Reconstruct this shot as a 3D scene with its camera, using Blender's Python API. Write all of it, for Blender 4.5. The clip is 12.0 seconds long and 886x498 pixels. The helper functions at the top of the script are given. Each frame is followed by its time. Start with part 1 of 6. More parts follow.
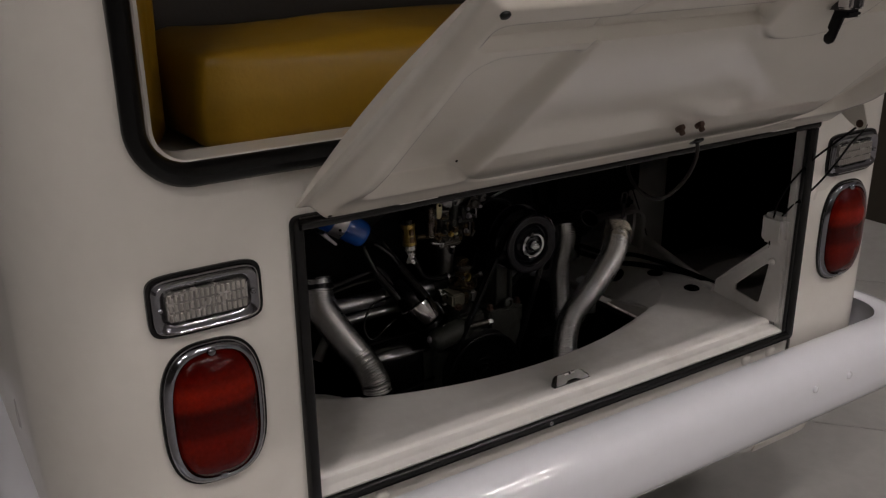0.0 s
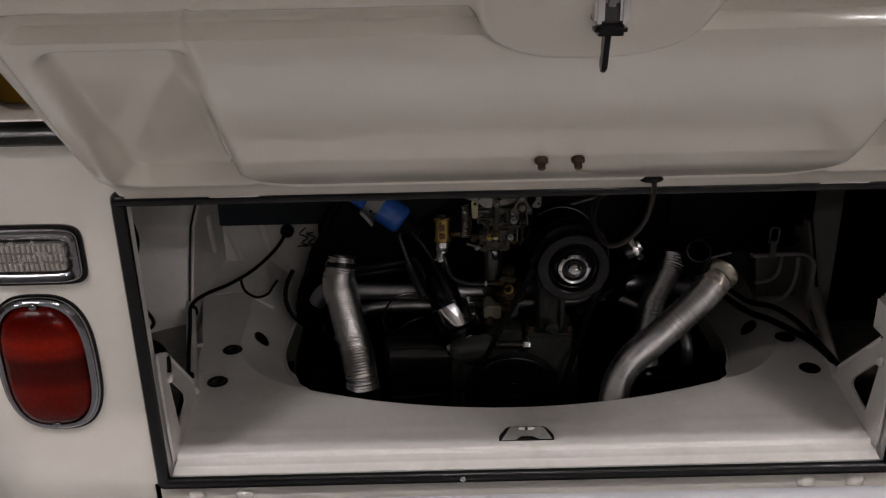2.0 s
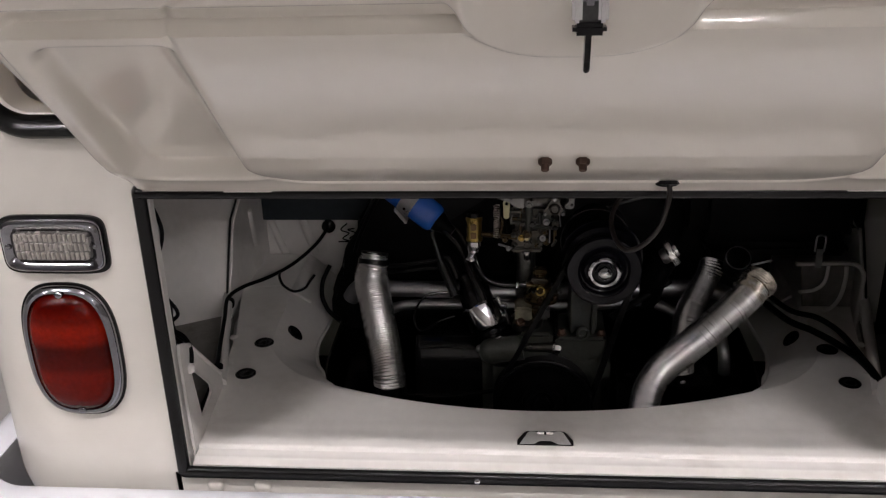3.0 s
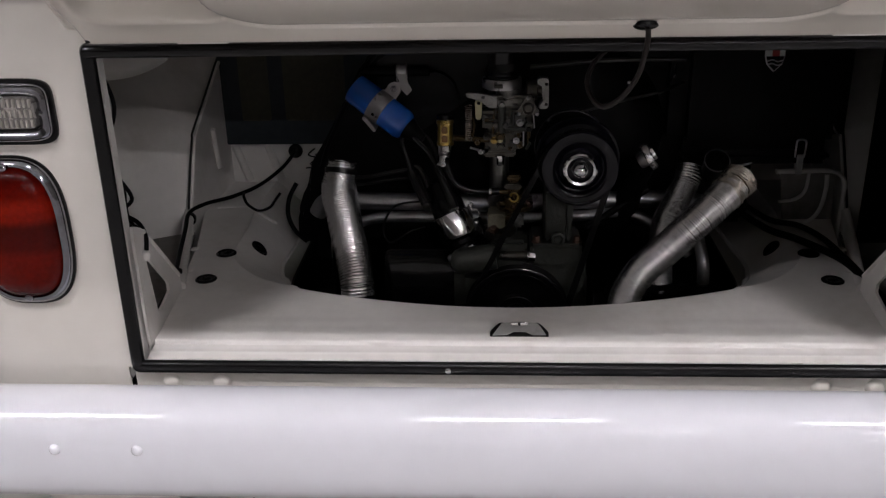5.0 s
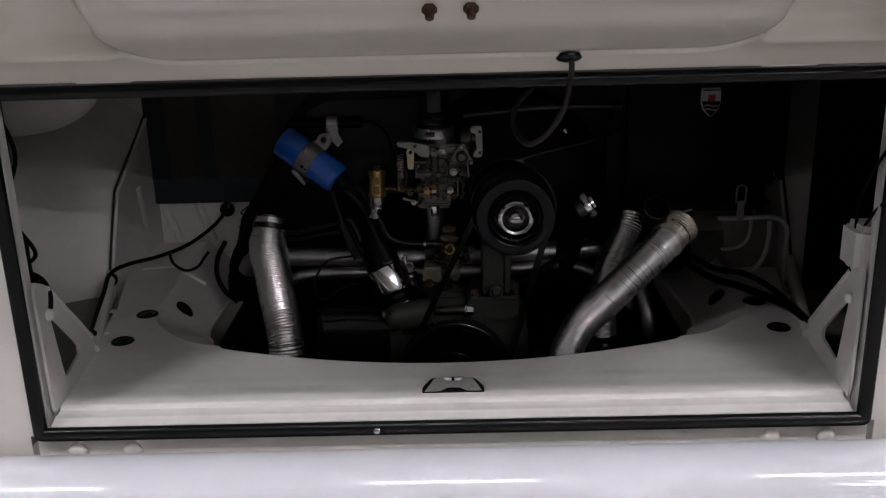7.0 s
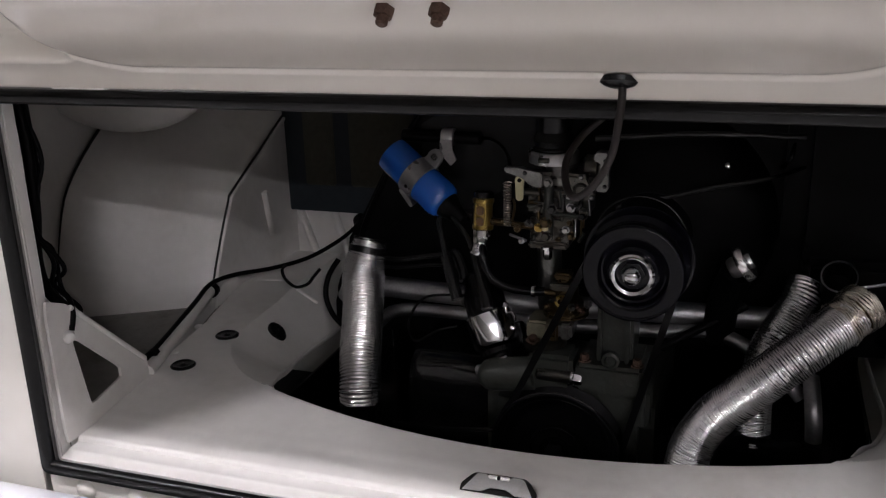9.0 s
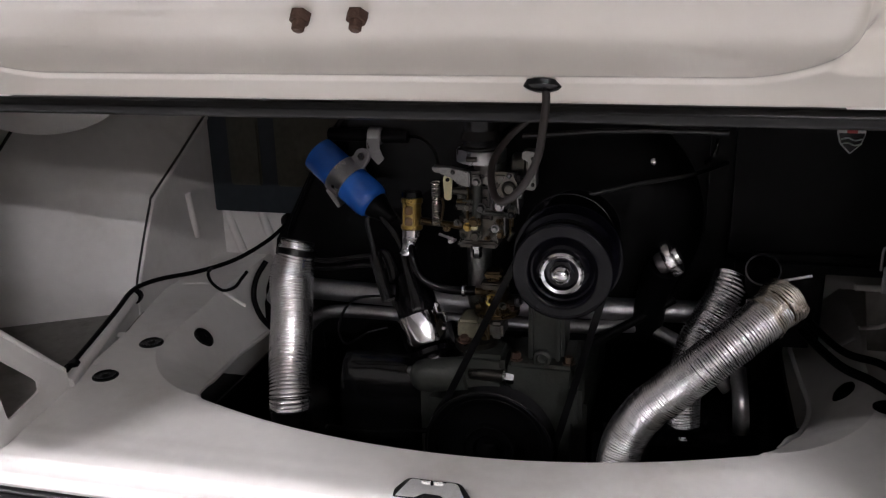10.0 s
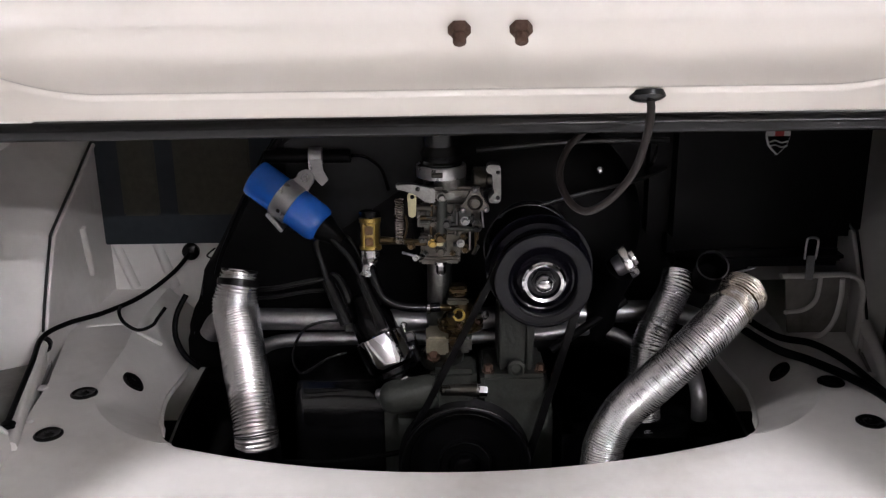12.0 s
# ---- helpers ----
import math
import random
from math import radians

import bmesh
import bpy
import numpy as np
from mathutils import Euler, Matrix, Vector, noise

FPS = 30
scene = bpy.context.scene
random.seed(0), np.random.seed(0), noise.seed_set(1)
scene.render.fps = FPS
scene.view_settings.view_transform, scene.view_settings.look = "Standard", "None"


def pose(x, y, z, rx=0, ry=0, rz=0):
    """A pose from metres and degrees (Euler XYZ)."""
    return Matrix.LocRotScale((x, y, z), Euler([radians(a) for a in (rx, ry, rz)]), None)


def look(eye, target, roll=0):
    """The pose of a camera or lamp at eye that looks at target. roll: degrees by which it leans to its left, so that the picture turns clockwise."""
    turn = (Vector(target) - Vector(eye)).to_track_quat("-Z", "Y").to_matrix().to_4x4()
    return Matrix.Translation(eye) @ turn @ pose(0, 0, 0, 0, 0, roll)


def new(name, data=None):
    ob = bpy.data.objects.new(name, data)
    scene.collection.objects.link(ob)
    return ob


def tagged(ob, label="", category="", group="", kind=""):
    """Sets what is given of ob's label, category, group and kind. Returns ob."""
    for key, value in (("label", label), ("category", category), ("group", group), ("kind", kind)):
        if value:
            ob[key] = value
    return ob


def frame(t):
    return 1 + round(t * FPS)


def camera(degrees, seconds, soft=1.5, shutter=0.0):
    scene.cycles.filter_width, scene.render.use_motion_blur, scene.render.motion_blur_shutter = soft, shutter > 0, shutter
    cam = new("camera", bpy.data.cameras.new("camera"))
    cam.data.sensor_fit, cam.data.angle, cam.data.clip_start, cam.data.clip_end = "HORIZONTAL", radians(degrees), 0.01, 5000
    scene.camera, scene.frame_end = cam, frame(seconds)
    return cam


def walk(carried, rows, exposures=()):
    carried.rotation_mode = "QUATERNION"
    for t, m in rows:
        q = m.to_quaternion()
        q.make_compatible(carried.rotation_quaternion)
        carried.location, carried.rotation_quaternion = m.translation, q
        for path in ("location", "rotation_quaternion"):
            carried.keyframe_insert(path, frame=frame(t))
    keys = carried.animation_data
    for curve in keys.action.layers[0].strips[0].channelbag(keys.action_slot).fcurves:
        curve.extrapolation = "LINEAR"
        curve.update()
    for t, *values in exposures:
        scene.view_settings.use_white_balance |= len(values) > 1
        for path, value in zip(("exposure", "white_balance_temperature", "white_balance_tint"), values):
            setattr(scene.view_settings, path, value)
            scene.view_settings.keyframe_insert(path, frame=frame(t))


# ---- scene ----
cam = camera(51.3, 12.0, soft=1.25)
PATH = [
    (0, (-0.954, -1.05, 1.411), (0.047, 0.539, 0.723), -0.7),
    (0.5, (-0.715, -1.12, 1.407), (0.076, 0.562, 0.668), -0.6),
    (1, (-0.491, -1.141, 1.416), (0.027, 0.641, 0.669), -1.1),
    (1.5, (-0.28, -1.134, 1.413), (-0.03, 0.701, 0.657), -1.1),
    (2, (-0.113, -1.092, 1.414), (-0.111, 0.754, 0.644), -1.3),
    (2.5, (-0.037, -1.074, 1.413), (-0.176, 0.765, 0.641), -1.6),
    (3, (-0.032, -1.079, 1.411), (-0.199, 0.759, 0.64), -1.8),
    (3.5, (-0.03, -1.09, 1.357), (-0.162, 0.758, 0.604), -1.7),
    (3.7, (-0.027, -1.09, 1.308), (-0.154, 0.761, 0.56), -1.2),
    (5.5, (-0.028, -1.094, 1.211), (-0.124, 0.757, 0.459), -1.6),
    (6, (-0.023, -1.099, 1.187), (-0.035, 0.785, 0.517), -1.8),
    (6.5, (-0.02, -1.089, 1.177), (0.014, 0.815, 0.566), -1.5),
    (8.5, (0.206, -0.792, 1.163), (-0.329, 1.036, 0.552), -1.8),
    (9, (0.231, -0.745, 1.16), (-0.395, 1.055, 0.552), -1.7),
    (9.5, (0.233, -0.735, 1.168), (-0.395, 1.059, 0.545), -1.7),
    (10, (0.232, -0.727, 1.168), (-0.255, 1.107, 0.537), -1.6),
    (10.5, (0.204, -0.725, 1.167), (-0.231, 1.123, 0.537), -1.6),
    (11, (0.17, -0.726, 1.167), (-0.21, 1.135, 0.539), -1.4),
    (11.5, (0.103, -0.735, 1.168), (-0.094, 1.159, 0.556), -0.9),
    (12, (-0.021, -0.751, 1.168), (-0.014, 1.157, 0.566), -0.8),
]
EXPOSURES = [(0, 0.3, 6700, 16), (1.0, 0.48, 6650, 16), (1.5, 0.66, 6600, 16), (2.5, 1.08, 6500, 17), (3, 1.45, 6450, 17), (3.5, 1.47, 6400, 17), (5.5, 0.98, 6200, 17), (6.5, 0.87, 6150, 17), (8.5, 1.38, 6150, 17), (9.5, 1.82, 6150, 17), (10.5, 2.36, 6100, 17), (12, 2.79, 6100, 17)]
walk(cam, [(t, look(eye, target, roll)) for t, eye, target, roll in PATH], EXPOSURES)

# ---- world and light ----
world = bpy.data.worlds.new("world")
scene.world = world
world.use_nodes = True
world.node_tree.nodes["Background"].inputs["Color"].default_value = (0.5, 0.52, 0.55, 1)
world.node_tree.nodes["Background"].inputs["Strength"].default_value = 0.0
LAMP_STRENGTH = 108.0

# ---- materials ----


def material(name, color, rough=0.5, metal=0.0, spec=0.5, spread=0.06, scale=8.0, bump=0.0, bump_scale=60.0, coat=0.0, rough_spread=0.06, stain=None, stain_scale=3.0, stain_amount=0.0, coat_rough=0.04):
    """Principled surface with tone variation at two scales, uneven gloss, optional stains and fine relief."""
    m = bpy.data.materials.new(name)
    m.use_nodes = True
    nt = m.node_tree
    b = nt.nodes["Principled BSDF"]
    tc = nt.nodes.new("ShaderNodeTexCoord")
    n1 = nt.nodes.new("ShaderNodeTexNoise")
    n1.inputs["Scale"].default_value, n1.inputs["Detail"].default_value = scale, 5
    n2 = nt.nodes.new("ShaderNodeTexNoise")
    n2.inputs["Scale"].default_value, n2.inputs["Detail"].default_value = scale * 11, 4
    for n in (n1, n2):
        nt.links.new(tc.outputs["Object"], n.inputs["Vector"])
    add = nt.nodes.new("ShaderNodeMath")
    add.operation = "ADD"
    nt.links.new(n1.outputs["Fac"], add.inputs[0])
    nt.links.new(n2.outputs["Fac"], add.inputs[1])
    ramp = nt.nodes.new("ShaderNodeMapRange")
    ramp.inputs["From Min"].default_value, ramp.inputs["From Max"].default_value = 0.6, 1.4
    ramp.inputs["To Min"].default_value, ramp.inputs["To Max"].default_value = 1 - spread, 1 + spread
    nt.links.new(add.outputs[0], ramp.inputs["Value"])
    mul = nt.nodes.new("ShaderNodeVectorMath")
    mul.operation = "SCALE"
    mul.inputs[0].default_value = color
    nt.links.new(ramp.outputs[0], mul.inputs["Scale"])
    col = mul.outputs[0]
    if stain:
        n3 = nt.nodes.new("ShaderNodeTexNoise")
        n3.inputs["Scale"].default_value, n3.inputs["Detail"].default_value, n3.inputs["Roughness"].default_value = stain_scale, 8, 0.65
        nt.links.new(tc.outputs["Object"], n3.inputs["Vector"])
        r3 = nt.nodes.new("ShaderNodeMapRange")
        r3.inputs["From Min"].default_value, r3.inputs["From Max"].default_value = 0.52, 0.72
        r3.inputs["To Max"].default_value = stain_amount
        nt.links.new(n3.outputs["Fac"], r3.inputs["Value"])
        mix = nt.nodes.new("ShaderNodeMixRGB")
        mix.inputs["Color2"].default_value = (*stain, 1)
        nt.links.new(r3.outputs[0], mix.inputs["Fac"])
        nt.links.new(col, mix.inputs["Color1"])
        col = mix.outputs[0]
    nt.links.new(col, b.inputs["Base Color"])
    rr = nt.nodes.new("ShaderNodeMapRange")
    rr.inputs["From Min"].default_value, rr.inputs["From Max"].default_value = 0.3, 0.7
    rr.inputs["To Min"].default_value, rr.inputs["To Max"].default_value = max(0.02, rough - rough_spread), rough + rough_spread
    nt.links.new(n1.outputs["Fac"], rr.inputs["Value"])
    nt.links.new(rr.outputs[0], b.inputs["Roughness"])
    b.inputs["Metallic"].default_value = metal
    b.inputs["Specular IOR Level"].default_value = spec
    b.inputs["Coat Weight"].default_value = coat
    b.inputs["Coat Roughness"].default_value = coat_rough
    if bump:
        nb = nt.nodes.new("ShaderNodeTexNoise")
        nb.inputs["Scale"].default_value, nb.inputs["Detail"].default_value = bump_scale, 6
        nt.links.new(tc.outputs["Object"], nb.inputs["Vector"])
        bp = nt.nodes.new("ShaderNodeBump")
        bp.inputs["Strength"].default_value, bp.inputs["Distance"].default_value = bump, 0.004
        nt.links.new(nb.outputs["Fac"], bp.inputs["Height"])
        nt.links.new(bp.outputs[0], b.inputs["Normal"])
    return m


def glass_like(name, color, rough, transmission, ior=1.3):
    m = material(name, color, rough, spec=0.14, spread=0.05, coat=0.0)
    m.node_tree.nodes["Principled BSDF"].inputs["Transmission Weight"].default_value = transmission
    m.node_tree.nodes["Principled BSDF"].inputs["IOR"].default_value = ior
    return m


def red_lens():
    """Red plastic in moulded sections, from foot to top, with the inner glow painted into their colour."""
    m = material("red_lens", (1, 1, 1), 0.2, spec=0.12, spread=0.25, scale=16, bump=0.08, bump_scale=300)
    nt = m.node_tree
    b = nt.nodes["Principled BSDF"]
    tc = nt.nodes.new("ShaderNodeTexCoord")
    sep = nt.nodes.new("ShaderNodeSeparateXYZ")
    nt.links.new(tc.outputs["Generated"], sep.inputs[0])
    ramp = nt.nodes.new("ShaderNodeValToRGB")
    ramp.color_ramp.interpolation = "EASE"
    # the higher values paint the lens's inner glow as brighter bands
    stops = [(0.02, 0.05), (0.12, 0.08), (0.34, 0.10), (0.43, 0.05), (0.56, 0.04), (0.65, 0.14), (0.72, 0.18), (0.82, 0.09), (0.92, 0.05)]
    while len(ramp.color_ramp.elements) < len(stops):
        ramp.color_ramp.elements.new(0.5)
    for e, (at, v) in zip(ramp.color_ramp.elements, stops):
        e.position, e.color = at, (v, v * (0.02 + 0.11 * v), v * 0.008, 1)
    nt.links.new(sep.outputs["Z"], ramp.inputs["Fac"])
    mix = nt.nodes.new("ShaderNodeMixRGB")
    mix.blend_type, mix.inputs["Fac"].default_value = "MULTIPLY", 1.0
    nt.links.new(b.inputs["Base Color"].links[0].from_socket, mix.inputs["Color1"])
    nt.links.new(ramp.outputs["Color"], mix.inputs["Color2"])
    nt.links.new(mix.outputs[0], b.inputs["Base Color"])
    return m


PAINT = material("cream_paint", (0.66, 0.63, 0.585), 0.33, spread=0.03, scale=3, bump=0.03, bump_scale=9, coat=0.5, stain=(0.5, 0.46, 0.4), stain_scale=4, stain_amount=0.12)
PAINT_LID = material("cream_paint_lid", (0.655, 0.615, 0.55), 0.38, spread=0.02, scale=2.5, coat=1.0, coat_rough=0.075)
PAINT_BAY = material("cream_paint_bay", (0.66, 0.64, 0.62), 0.42, spread=0.06, scale=5, bump=0.04, bump_scale=20, stain=(0.3, 0.26, 0.21), stain_scale=6, stain_amount=0.3)
BUMPER_WHITE = material("bumper_white", (0.78, 0.79, 0.85), 0.09, spread=0.02, scale=3, rough_spread=0.03, bump=0.008, bump_scale=6, coat=0.9)
RUBBER = material("black_rubber", (0.004, 0.004, 0.0043), 0.24, spec=0.26, spread=0.2, scale=8, rough_spread=0.02, bump=0.008, bump_scale=12)
TIN_GLOSS = material("glossy_tin_enamel", (0.003, 0.003, 0.0033), 0.18, spec=0.35, spread=0.3, scale=12, bump=0.22, bump_scale=45, coat=0.35, coat_rough=0.06, stain=(0.02, 0.02, 0.021), stain_scale=26, stain_amount=0.5)
PULLEY_BLACK = material("worn_pulley_black", (0.0025, 0.0025, 0.0045), 0.16, spec=0.2, spread=0.3, scale=25, bump=0.05, bump_scale=40)
BLACK_GLOSS = material("black_gloss_paint", (0.0015, 0.0015, 0.0019), 0.2, spec=0.2, spread=0.3, scale=12, bump=0.05, bump_scale=25, coat=0.06, stain=(0.010, 0.009, 0.008), stain_scale=9, stain_amount=0.3)
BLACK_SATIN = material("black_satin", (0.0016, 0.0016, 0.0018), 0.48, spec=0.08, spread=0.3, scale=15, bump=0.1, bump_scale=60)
LEAD_RUBBER = material("lead_rubber", (0.007, 0.007, 0.0075), 0.2, spec=0.5, spread=0.3, scale=20, bump=0.05, bump_scale=70, stain=(0.014, 0.012, 0.010), stain_scale=14, stain_amount=0.3)
CHROME = material("chrome", (0.72, 0.72, 0.74), 0.1, 1.0, spread=0.06, scale=20, bump=0.04, bump_scale=40, stain=(0.3, 0.27, 0.24), stain_scale=25, stain_amount=0.4)
ALU_DULL = material("dull_zinc_strap", (0.46, 0.46, 0.47), 0.3, 1.0, spread=0.12, scale=30, bump=0.08, bump_scale=120, stain=(0.15, 0.14, 0.13), stain_scale=20, stain_amount=0.4)
CHROME_DARK = material("aged_chrome", (0.25, 0.25, 0.275), 0.09, 1.0, spread=0.1, scale=14, bump=0.03, bump_scale=40, stain=(0.08, 0.065, 0.06), stain_scale=18, stain_amount=0.5)
FOIL_STAINED = material("stained_foil", (0.72, 0.68, 0.6), 0.24, 1.0, spread=0.15, scale=25, bump=0.06, bump_scale=120, stain=(0.16, 0.08, 0.02), stain_scale=34, stain_amount=0.9)
ALLOY_MID = material("stained_alloy", (0.085, 0.082, 0.074), 0.3, 0.95, spread=0.3, scale=30, bump=0.3, bump_scale=130, stain=(0.045, 0.03, 0.012), stain_scale=22, stain_amount=0.6)
ALU = material("foil_aluminium", (0.92, 0.92, 0.93), 0.23, 1.0, spread=0.06, scale=25, rough_spread=0.04, bump=0.015, bump_scale=220)
STEEL = material("dull_steel", (0.36, 0.36, 0.37), 0.38, 1.0, spread=0.2, scale=25, bump=0.2, bump_scale=90, stain=(0.12, 0.08, 0.05), stain_scale=15, stain_amount=0.4)
ALLOY = material("cast_alloy", (0.2, 0.2, 0.192), 0.34, 0.95, spread=0.25, scale=30, bump=0.3, bump_scale=150, stain=(0.04, 0.032, 0.025), stain_scale=18, stain_amount=0.7)
ALLOY_DARK = material("oily_cast_alloy", (0.038, 0.041, 0.036), 0.45, 0.2, spec=0.35, spread=0.3, scale=30, bump=0.25, bump_scale=120, stain=(0.02, 0.017, 0.012), stain_scale=14, stain_amount=0.7)
BRASS = material("yellow_passivated_brass", (0.40, 0.28, 0.08), 0.3, 0.9, spread=0.2, scale=40, bump=0.1, stain=(0.12, 0.06, 0.02), stain_scale=30, stain_amount=0.5)
BRASS_OLD = material("tarnished_brass", (0.075, 0.052, 0.024), 0.3, 0.8, spread=0.4, scale=60, bump=0.25, bump_scale=160, stain=(0.02, 0.009, 0.005), stain_scale=45, stain_amount=0.8)
RUST = material("rusty_steel", (0.075, 0.041, 0.028), 0.75, 0.3, spread=0.35, scale=60, bump=0.5, bump_scale=300)
BLUE = material("blue_enamel", (0.013, 0.095, 0.42), 0.16, spread=0.06, scale=12, coat=0.5)
BOARD = material("blue_grey_board", (0.019, 0.025, 0.031), 0.6, spec=0.25, spread=0.2, scale=8, bump=0.1, bump_scale=80)
INSULATION = material("brown_insulation", (0.05, 0.047, 0.034), 0.85, spread=0.3, scale=9, bump=0.4, bump_scale=60)
VINYL = material("mustard_vinyl", (0.28, 0.155, 0.009), 0.38, spec=0.4, spread=0.08, scale=7, bump=0.12, bump_scale=170)
BROWN = material("dark_brown_vinyl", (0.014, 0.009, 0.005), 0.5, spread=0.3, scale=6, bump=0.2, bump_scale=120)
LENS_BACK = material("grey_lamp_back", (0.26, 0.25, 0.24), 0.25, 0.7, spread=0.3, scale=60)
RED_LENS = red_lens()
CLEAR_LENS = glass_like("clear_lens", (0.6, 0.57, 0.53), 0.12, 0.6)
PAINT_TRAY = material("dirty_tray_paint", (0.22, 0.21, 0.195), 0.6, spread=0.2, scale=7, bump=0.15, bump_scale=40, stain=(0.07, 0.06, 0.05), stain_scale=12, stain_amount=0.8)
STONE_CREAM = material("oily_cream_bakelite", (0.17, 0.16, 0.115), 0.4, spread=0.3, scale=30, stain=(0.05, 0.036, 0.015), stain_scale=40, stain_amount=0.8)
AMBER = material("amber_filter_glass", (0.10, 0.045, 0.006), 0.12, spread=0.2, scale=60)
COPPER = material("dull_spring_wire", (0.5, 0.45, 0.41), 0.28, 1.0, spread=0.15, scale=60)
SHROUD_GREY = material("dull_grey_sheet", (0.007, 0.0075, 0.008), 0.55, spec=0.2, spread=0.3, scale=9, bump=0.1, bump_scale=60)
WALL_BROWN = material("dark_brown_wall_paint", (0.045, 0.036, 0.026), 0.8, spread=0.1, scale=2, bump=0.1)
DARK_STEEL = material("dark_steel", (0.06, 0.06, 0.06), 0.35, 0.9, spread=0.2, scale=30)
BADGE_SILVER = material("worn_silver_paint", (0.42, 0.41, 0.41), 0.35, 0.25, spread=0.15, scale=60, bump=0.05, bump_scale=300)
ZINC = material("worn_zinc_plate", (0.27, 0.266, 0.262), 0.42, 0.5, spread=0.15, scale=60, bump=0.05, bump_scale=200, stain=(0.16, 0.15, 0.14), stain_scale=60, stain_amount=0.6)
RED_PAINT = material("red_enamel", (0.25, 0.012, 0.012), 0.3, spread=0.1)
CREAM_PLASTIC = material("cream_plastic", (0.5, 0.46, 0.27), 0.45, spread=0.08, scale=25)
BROWN_CABLE = material("brown_cable_sheath", (0.014, 0.0105, 0.0095), 0.5, spec=0.3, spread=0.15, scale=30)
UNDER = material("underbody_black", (0.012, 0.012, 0.012), 0.8, spread=0.3, scale=10, bump=0.3)
TILE = material("grey_floor_tile", (0.40, 0.39, 0.378), 0.35, spread=0.08, scale=2.5, bump=0.05, stain=(0.22, 0.2, 0.18), stain_scale=2, stain_amount=0.4)
GROUT = material("dark_grout", (0.06, 0.057, 0.052), 0.9, spread=0.15)
PLASTER = material("pale_plaster", (0.30, 0.285, 0.27), 0.85, spread=0.05, scale=1.5, bump=0.1)
HOUSING = material("white_lamp_housing", (0.7, 0.7, 0.7), 0.4)
GLOW = bpy.data.materials.new("lamp_diffuser")
GLOW.use_nodes = True
_e = GLOW.node_tree.nodes["Principled BSDF"]
_e.inputs["Emission Color"].default_value = (1.0, 0.965, 0.92, 1)
_e.inputs["Emission Strength"].default_value = LAMP_STRENGTH

# ---- building helpers ----
WORLD = {}


def thing(name, at, label, category, group="", kind=""):
    """A top-level empty at its base."""
    ob = new(name)
    ob.location = at
    ob.empty_display_size = 0.05
    WORLD[ob] = Vector(at)
    return tagged(ob, label, category, group, kind)


def part(name, bm, mat, parent=None, label="", smooth=True):
    """Links a bmesh in world coordinates as one mesh under a thing or part, with its origin at its middle."""
    bmesh.ops.recalc_face_normals(bm, faces=bm.faces)
    lo = Vector([min(v.co[i] for v in bm.verts) for i in range(3)])
    hi = Vector([max(v.co[i] for v in bm.verts) for i in range(3)])
    mid = (lo + hi) / 2
    for v in bm.verts:
        v.co -= mid
    me = bpy.data.meshes.new(name)
    if smooth:
        for f in bm.faces:
            f.smooth = True
        for e in bm.edges:
            if len(e.link_faces) != 2 or e.calc_face_angle(0) > 0.7:
                e.smooth = False
    bm.to_mesh(me)
    bm.free()
    me.materials.append(mat)
    ob = new(name, me)
    WORLD[ob] = mid
    if parent:
        ob.parent = parent
        ob.location = mid - WORLD[parent]
    else:
        ob.location = mid
    if label:
        tagged(ob, label)
    return ob


def loft(bm, rings, caps=True, closed=False):
    """Skins rings of equal count. closed joins the last ring to the first."""
    vs = [[bm.verts.new(p) for p in r] for r in rings]
    n = len(vs[0])
    for a, b in zip(vs, vs[1:] + ([vs[0]] if closed else [])):
        for i in range(n):
            j = (i + 1) % n
            bm.faces.new((a[i], a[j], b[j], b[i]))
    if caps and not closed:
        bm.faces.new(list(reversed(vs[0])))
        bm.faces.new(vs[-1])
    return bm


def axes(d):
    d = Vector(d).normalized()
    up = Vector((0, 0, 1)) if abs(d.z) < 0.95 else Vector((0, 1, 0))
    s = d.cross(up).normalized()
    return d, s, s.cross(d).normalized()


def lathe(p, d, profile, segs=24, bm=None):
    """Profile of (radius, distance along d) turned round the axis through p."""
    bm = bm or bmesh.new()
    d, s, u = axes(d)
    p = Vector(p)
    rings = [[p + d * h + (s * math.cos(a) + u * math.sin(a)) * max(r, 0.0004) for a in [2 * math.pi * k / segs for k in range(segs)]] for r, h in profile]
    return loft(bm, rings)


def rod(a, b, r, segs=12, bm=None, bevel=0.15):
    a, b = Vector(a), Vector(b)
    h = (b - a).length
    e = min(r * bevel, h * 0.3)
    return lathe(a, b - a, [(r - e, 0), (r, e), (r, h - e), (r - e, h)], segs, bm)


def spline(pts, steps=8):
    pts = [Vector(p) for p in pts]
    out = []
    for i in range(len(pts) - 1):
        p0, p1, p2, p3 = pts[max(i - 1, 0)], pts[i], pts[i + 1], pts[min(i + 2, len(pts) - 1)]
        for k in range(steps):
            t = k / steps
            out.append(0.5 * (2 * p1 + (p2 - p0) * t + (2 * p0 - 5 * p1 + 4 * p2 - p3) * t * t + (3 * p1 - p0 - 3 * p2 + p3) * t ** 3))
    return out + [pts[-1]]


